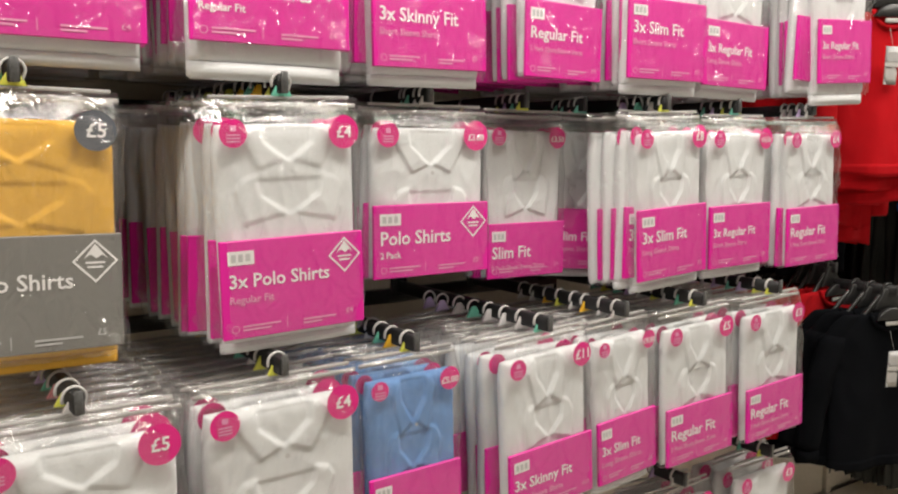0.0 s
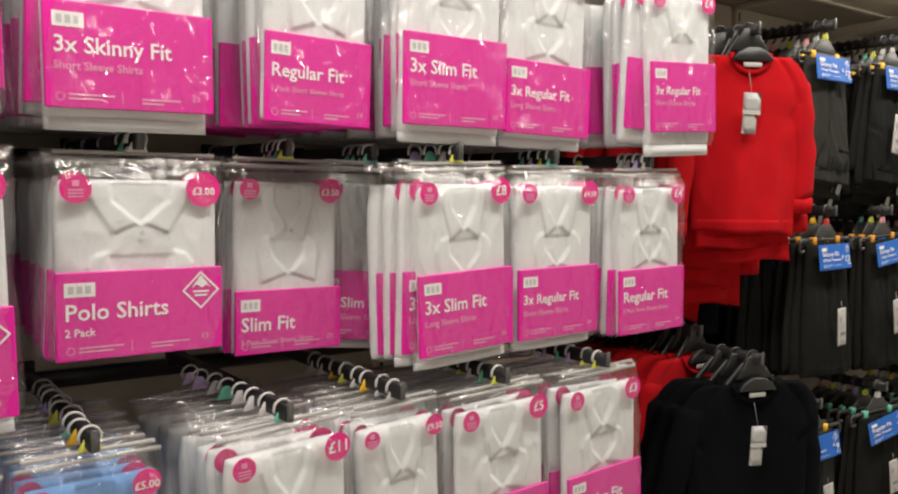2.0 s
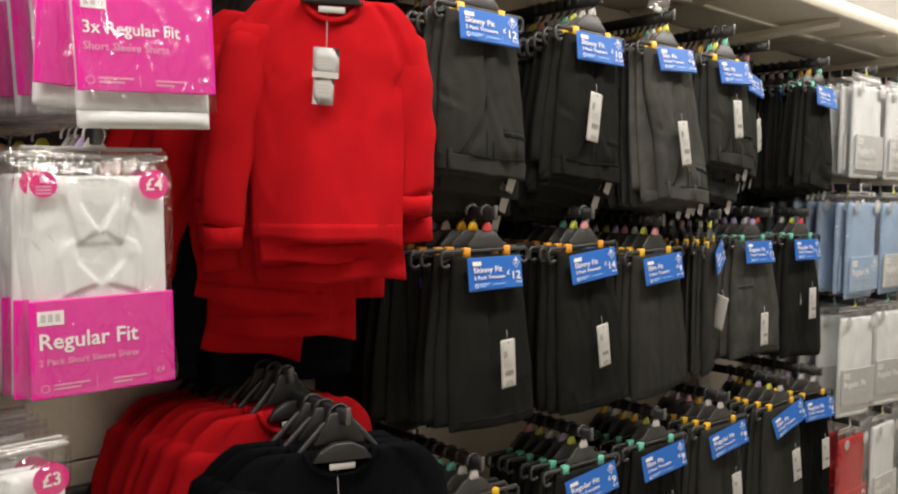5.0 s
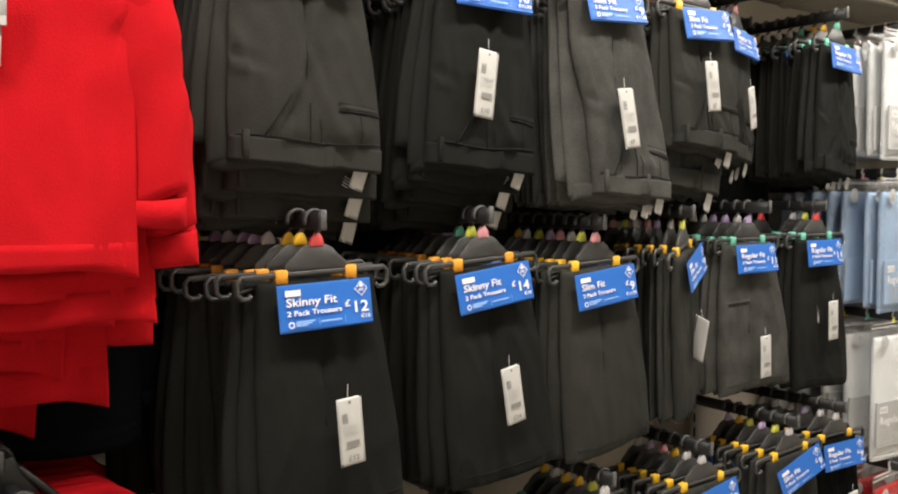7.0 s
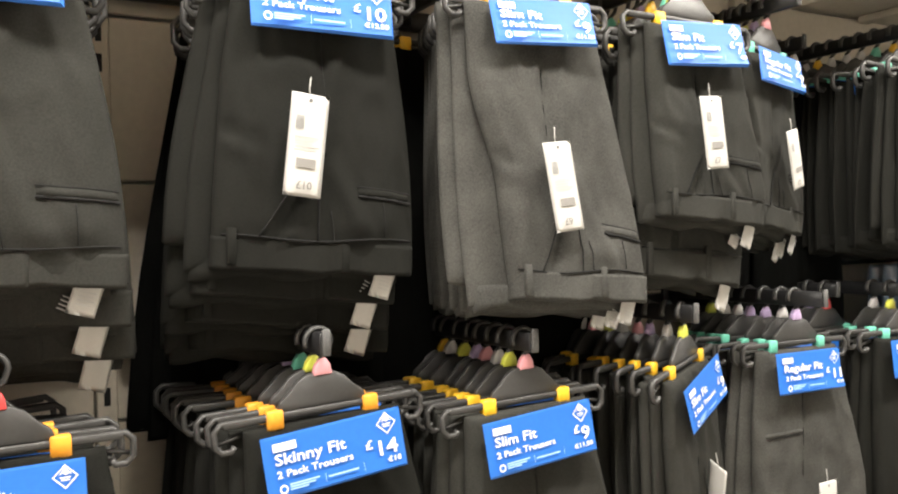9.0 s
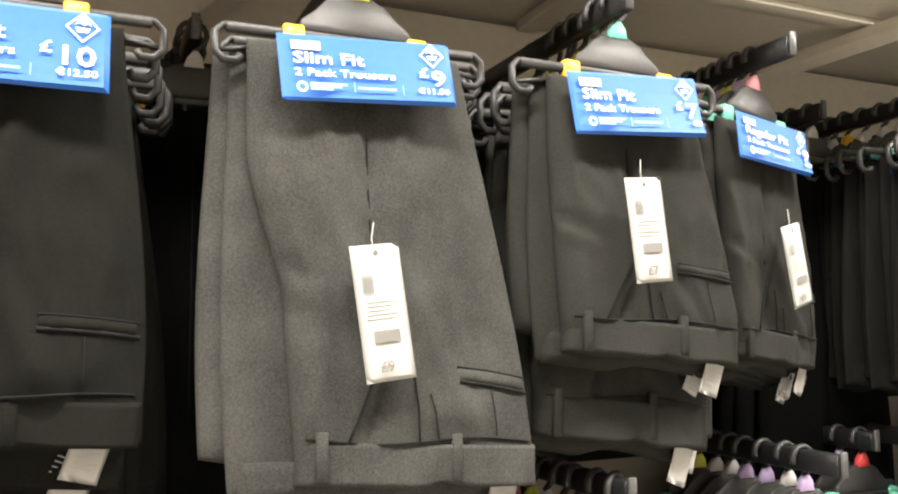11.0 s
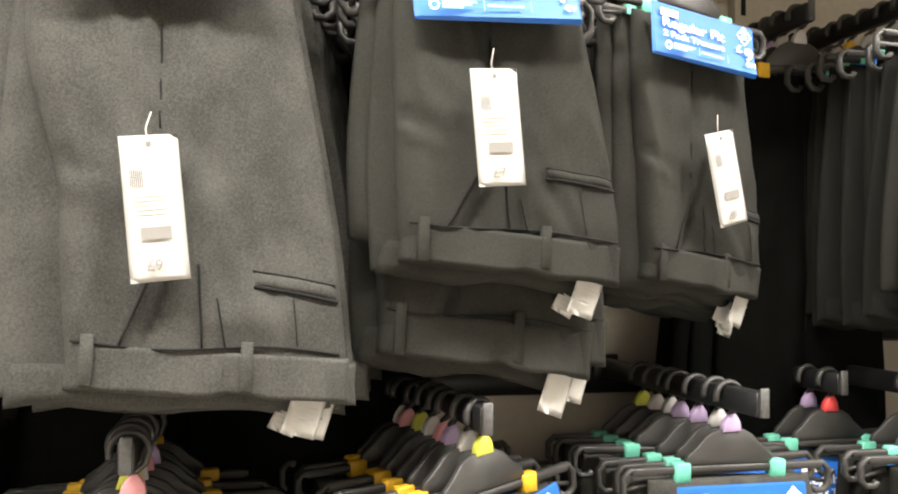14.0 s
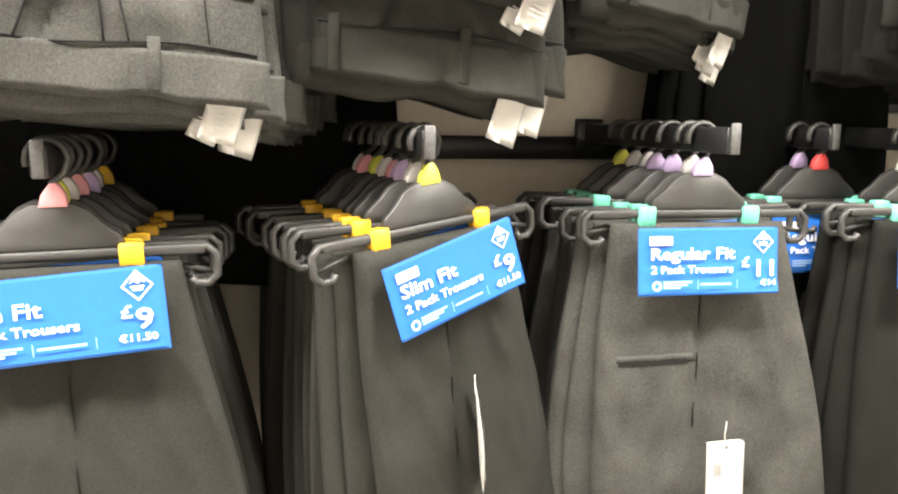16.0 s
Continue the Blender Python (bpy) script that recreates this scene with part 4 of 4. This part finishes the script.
# ---- trousers, top tier ----
BT = "folded black school trousers clipped to a hanger with blue card"
CT = "folded charcoal school trousers clipped to a hanger with blue card"
GT = "folded grey marl school trousers clipped to a hanger with blue card"
Z1, Z2, Z3 = 2.062, 1.497, 0.897
rack(trousers(COALTWILL, "Skinny Fit", "£12", "€15", CLIPYELLOW, LIME, 0.375, 0.22, 0.30, seed=1, tag=None, label=BT, lean=0.01), 2.955, 1.395, Z1, 9, 0.045, (0, 0, 0), grow=0.10, cap=2, seed=51)
rack(trousers(BLACKTWILL, "Skinny Fit", "£10", "€12.50", CLIPYELLOW, PALE, 0.375, 0.215, 0.285, seed=2, tag=(-0.024, -0.266, 0.128, 7), label=BT, lean=-0.01), 3.35, 1.385, Z1, 8, 0.048, (0, 0, 0), grow=0.075, cap=3, seed=52, shift=0.002)
rack(trousers(MARL, "Slim Fit", "£9", "€11.50", CLIPYELLOW, LIME, 0.438, 0.23, 0.288, seed=3, inset=0.26, tag=(-0.004, -0.324, 0.128, -6), card=(-3, 0.006), tall=0.070, label=GT, lean=0.034, cw=0.180), 3.68, 1.385, Z1 + 0.004, 9, 0.046, (-5, -0.5, 0), grow=0.012, cap=2, seed=53, shift=0.011, wide=0.0, wild=0.5)
rack(trousers(COALTWILL, "Slim Fit", "£7", "€9", CLIPYELLOW, CLIPTEAL, 0.325, 0.20, 0.25, seed=4, tag=(-0.006, -0.238, 0.118, -5), card=(-4, 0.008), tall=0.075, label=CT, lean=0.028, cw=0.18), 4.008, 1.385, Z1 + 0.008, 9, 0.045, (-3, 0.5, 0), grow=0.22, cap=1, seed=54, shift=0.002, wide=0.0)
rack(trousers(COALTWILL, "Regular Fit", "£9", "€11", CLIPTEAL, ROSE, 0.335, 0.185, 0.21, seed=5, tag=(0.014, -0.258, 0.115, -16), card=(1, 0.008), tall=0.066, label=CT, lean=0.035, cw=0.175), 4.31, 1.475, Z1 + 0.004, 8, 0.04, (0, 2, 14), grow=0.02, cap=2, seed=55, end=1.40)
rack(trousers(BLACKTWILL, "Regular Fit", "£9", "€11", CLIPTEAL, CLIPTEAL, 0.37, 0.20, 0.26, seed=6, label=BT, lean=0.02), 4.74, 1.42, Z1, 10, 0.038, (0, 2, 4), grow=0.006, seed=56)
rack(trousers(BLACKTWILL, "Regular Fit", "£9", "€11", CLIPTEAL, CLIPTEAL, 0.40, 0.20, 0.26, seed=19, label=BT, lean=0.02), 4.98, 1.62, Z1, 5, 0.04, (0, 0, 0), seed=57)

# rear row of black trousers, added so the gaps look as dark as deep shade
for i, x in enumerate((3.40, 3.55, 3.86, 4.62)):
    rack(trousers(DEEP, "Regular Fit", "£9", "€11", CLIPYELLOW, PALE, 0.66, 0.24, 0.33, False, None, seed=24 + i, label="long black school trousers added near the wall to darken the gaps", cw=0), x, 1.66, Z1 - 0.002, 4, 0.035, (0, 0, 0), seed=58 + i)

# ---- trousers, middle tier ----
rack(trousers(BLACKTWILL, "Skinny Fit", "£12", "€15", CLIPORANGE, SCARLET, 0.42, 0.225, 0.29, False, (0.03, -0.315, 0.118, -3), seed=7, label=BT, lean=0.02, cw=0.176), 2.968, 1.375, Z2, 9, 0.045, (0, -1, 0), shift=-0.012, seed=61, wild=1.5)
rack(trousers(BLACKTWILL, "Skinny Fit", "£14", "€18", CLIPORANGE, ROSE, 0.44, 0.22, 0.29, False, (0.02, -0.315, 0.118, -6), card=(-3, 0.004), seed=8, label=BT, lean=0.03), 3.345, 1.39, Z2, 9, 0.045, (0, -3, 0), seed=62)
rack(trousers(COALTWILL, "Slim Fit", "£9", "€11.50", CLIPYELLOW, ROSE, 0.42, 0.22, 0.29, False, None, card=(-3, 0.004), seed=9, label=CT, lean=0.03), 3.664, 1.385, Z2 - 0.022, 9, 0.045, (0, -2, 0), seed=63)
rack(trousers(COALTWILL, "Slim Fit", "£9", "€11.50", CLIPYELLOW, LIME, 0.42, 0.20, 0.26, False, (0.012, -0.285, 0.118, -12, 55), card=(-9, 0.004), seed=10, label=CT, lean=0.035, cw=0.17), 4.018, 1.42, Z2 - 0.006, 9, 0.04, (0, -6, 24), seed=64, shift=-0.006, end=1.387)
rack(trousers(MARL, "Regular Fit", "£11", "€14", CLIPTEAL, LILAC, 0.42, 0.225, 0.33, False, (0.03, -0.37, 0.118, -2), card=(0, 0.010), seed=11, welt=True, label=GT, lean=0.04, cw=0.175), 4.36, 1.46, Z2, 7, 0.045, (0, 0, -2), seed=65, end=1.392)
rack(trousers(BLACKTWILL, "Regular Fit", "£11", "€14", CLIPTEAL, SCARLET, 0.46, 0.20, 0.28, False, (0.03, -0.30, 0.118, -2), seed=12, label=BT, lean=0.03, cw=0.17), 4.70, 1.45, Z2, 3, 0.035, (0, 0, -4), seed=66)
rack(trousers(BLACKTWILL, "Regular Fit", "£11", "€14", CLIPTEAL, SCARLET, 0.44, 0.20, 0.28, False, None, seed=20, label=BT, lean=0.0, cw=0.17), 4.60, 1.57, Z2, 6, 0.04, (0, 0, 0), seed=67)

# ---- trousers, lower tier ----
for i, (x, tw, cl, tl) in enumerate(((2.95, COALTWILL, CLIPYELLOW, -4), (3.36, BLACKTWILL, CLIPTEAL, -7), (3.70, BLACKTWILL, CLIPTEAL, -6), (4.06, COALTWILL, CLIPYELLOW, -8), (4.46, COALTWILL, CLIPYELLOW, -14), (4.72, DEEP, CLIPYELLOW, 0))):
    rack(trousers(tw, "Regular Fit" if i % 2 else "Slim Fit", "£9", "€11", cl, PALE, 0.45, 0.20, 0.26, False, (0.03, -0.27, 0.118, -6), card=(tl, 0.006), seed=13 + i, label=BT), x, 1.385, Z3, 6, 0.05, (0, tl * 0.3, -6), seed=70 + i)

# ---- packs beyond the trousers ----
GP = "clear bag of folded white shirts with pale grey card"
for i in range(5):
    x = 5.12 + 0.33 * i
    rack(shirt_pack(0.27, 0.40, (0.24, 0.38), "Regular Fit", TWO, "£5", seed=80 + i, card=PALECARD, sticker=PALECARD, small=GREYINK, x_detail=False, label=GP), x, 1.40, 2.07, 6, 0.05, seed=80 + i)
    rack(shirt_pack(0.27, 0.42, (0.26, 0.40), "Regular Fit", TWO, "£5", "tee", PALEBLUE, PALECARD if i else PALEBLUE, PALECARD, seed=90 + i, small=GREYINK, x_detail=False, label="clear bag of folded pale blue school shirts"), x, 1.40, 1.60, 7, 0.055, seed=90 + i)
    rack(shirt_pack(0.25, 0.44, (0.25, 0.40), "Regular Fit", TWO, "£5", seed=100 + i, card=GREYINK, sticker=PALECARD, small=PALECARD, x_detail=False, label=GP), x, 1.40, 1.13, 5, 0.085, (0, 0, -8), seed=100 + i)
    rack(shirt_pack(0.25, 0.42, (0.26, 0.38), "Regular Fit", TWO, "£5", "tee", RED if i == 0 else WHITE, PALECARD if i else RED, PALECARD, seed=110 + i, small=GREYINK, x_detail=False, label="clear bag of folded red school tops" if i == 0 else GP), x, 1.40, 0.63, 5, 0.08, seed=110 + i)

# ---- clear size sign on the top rail ----
sg = empty("size_sign")
part("acrylic_card", box(-0.035, 0.035, -0.001, 0.001, 0.0, 0.11, 0), CLEARCARD, sg)
part("grip", box(-0.012, 0.012, -0.006, 0.006, -0.004, 0.012, 0.001), CLEARHOOK, sg)
sg.matrix_basis = pose(3.665, 1.40, 2.068, 0, 14, -20)
tagged(sg, "clear acrylic sign clipped to the end of a prong", "sign")
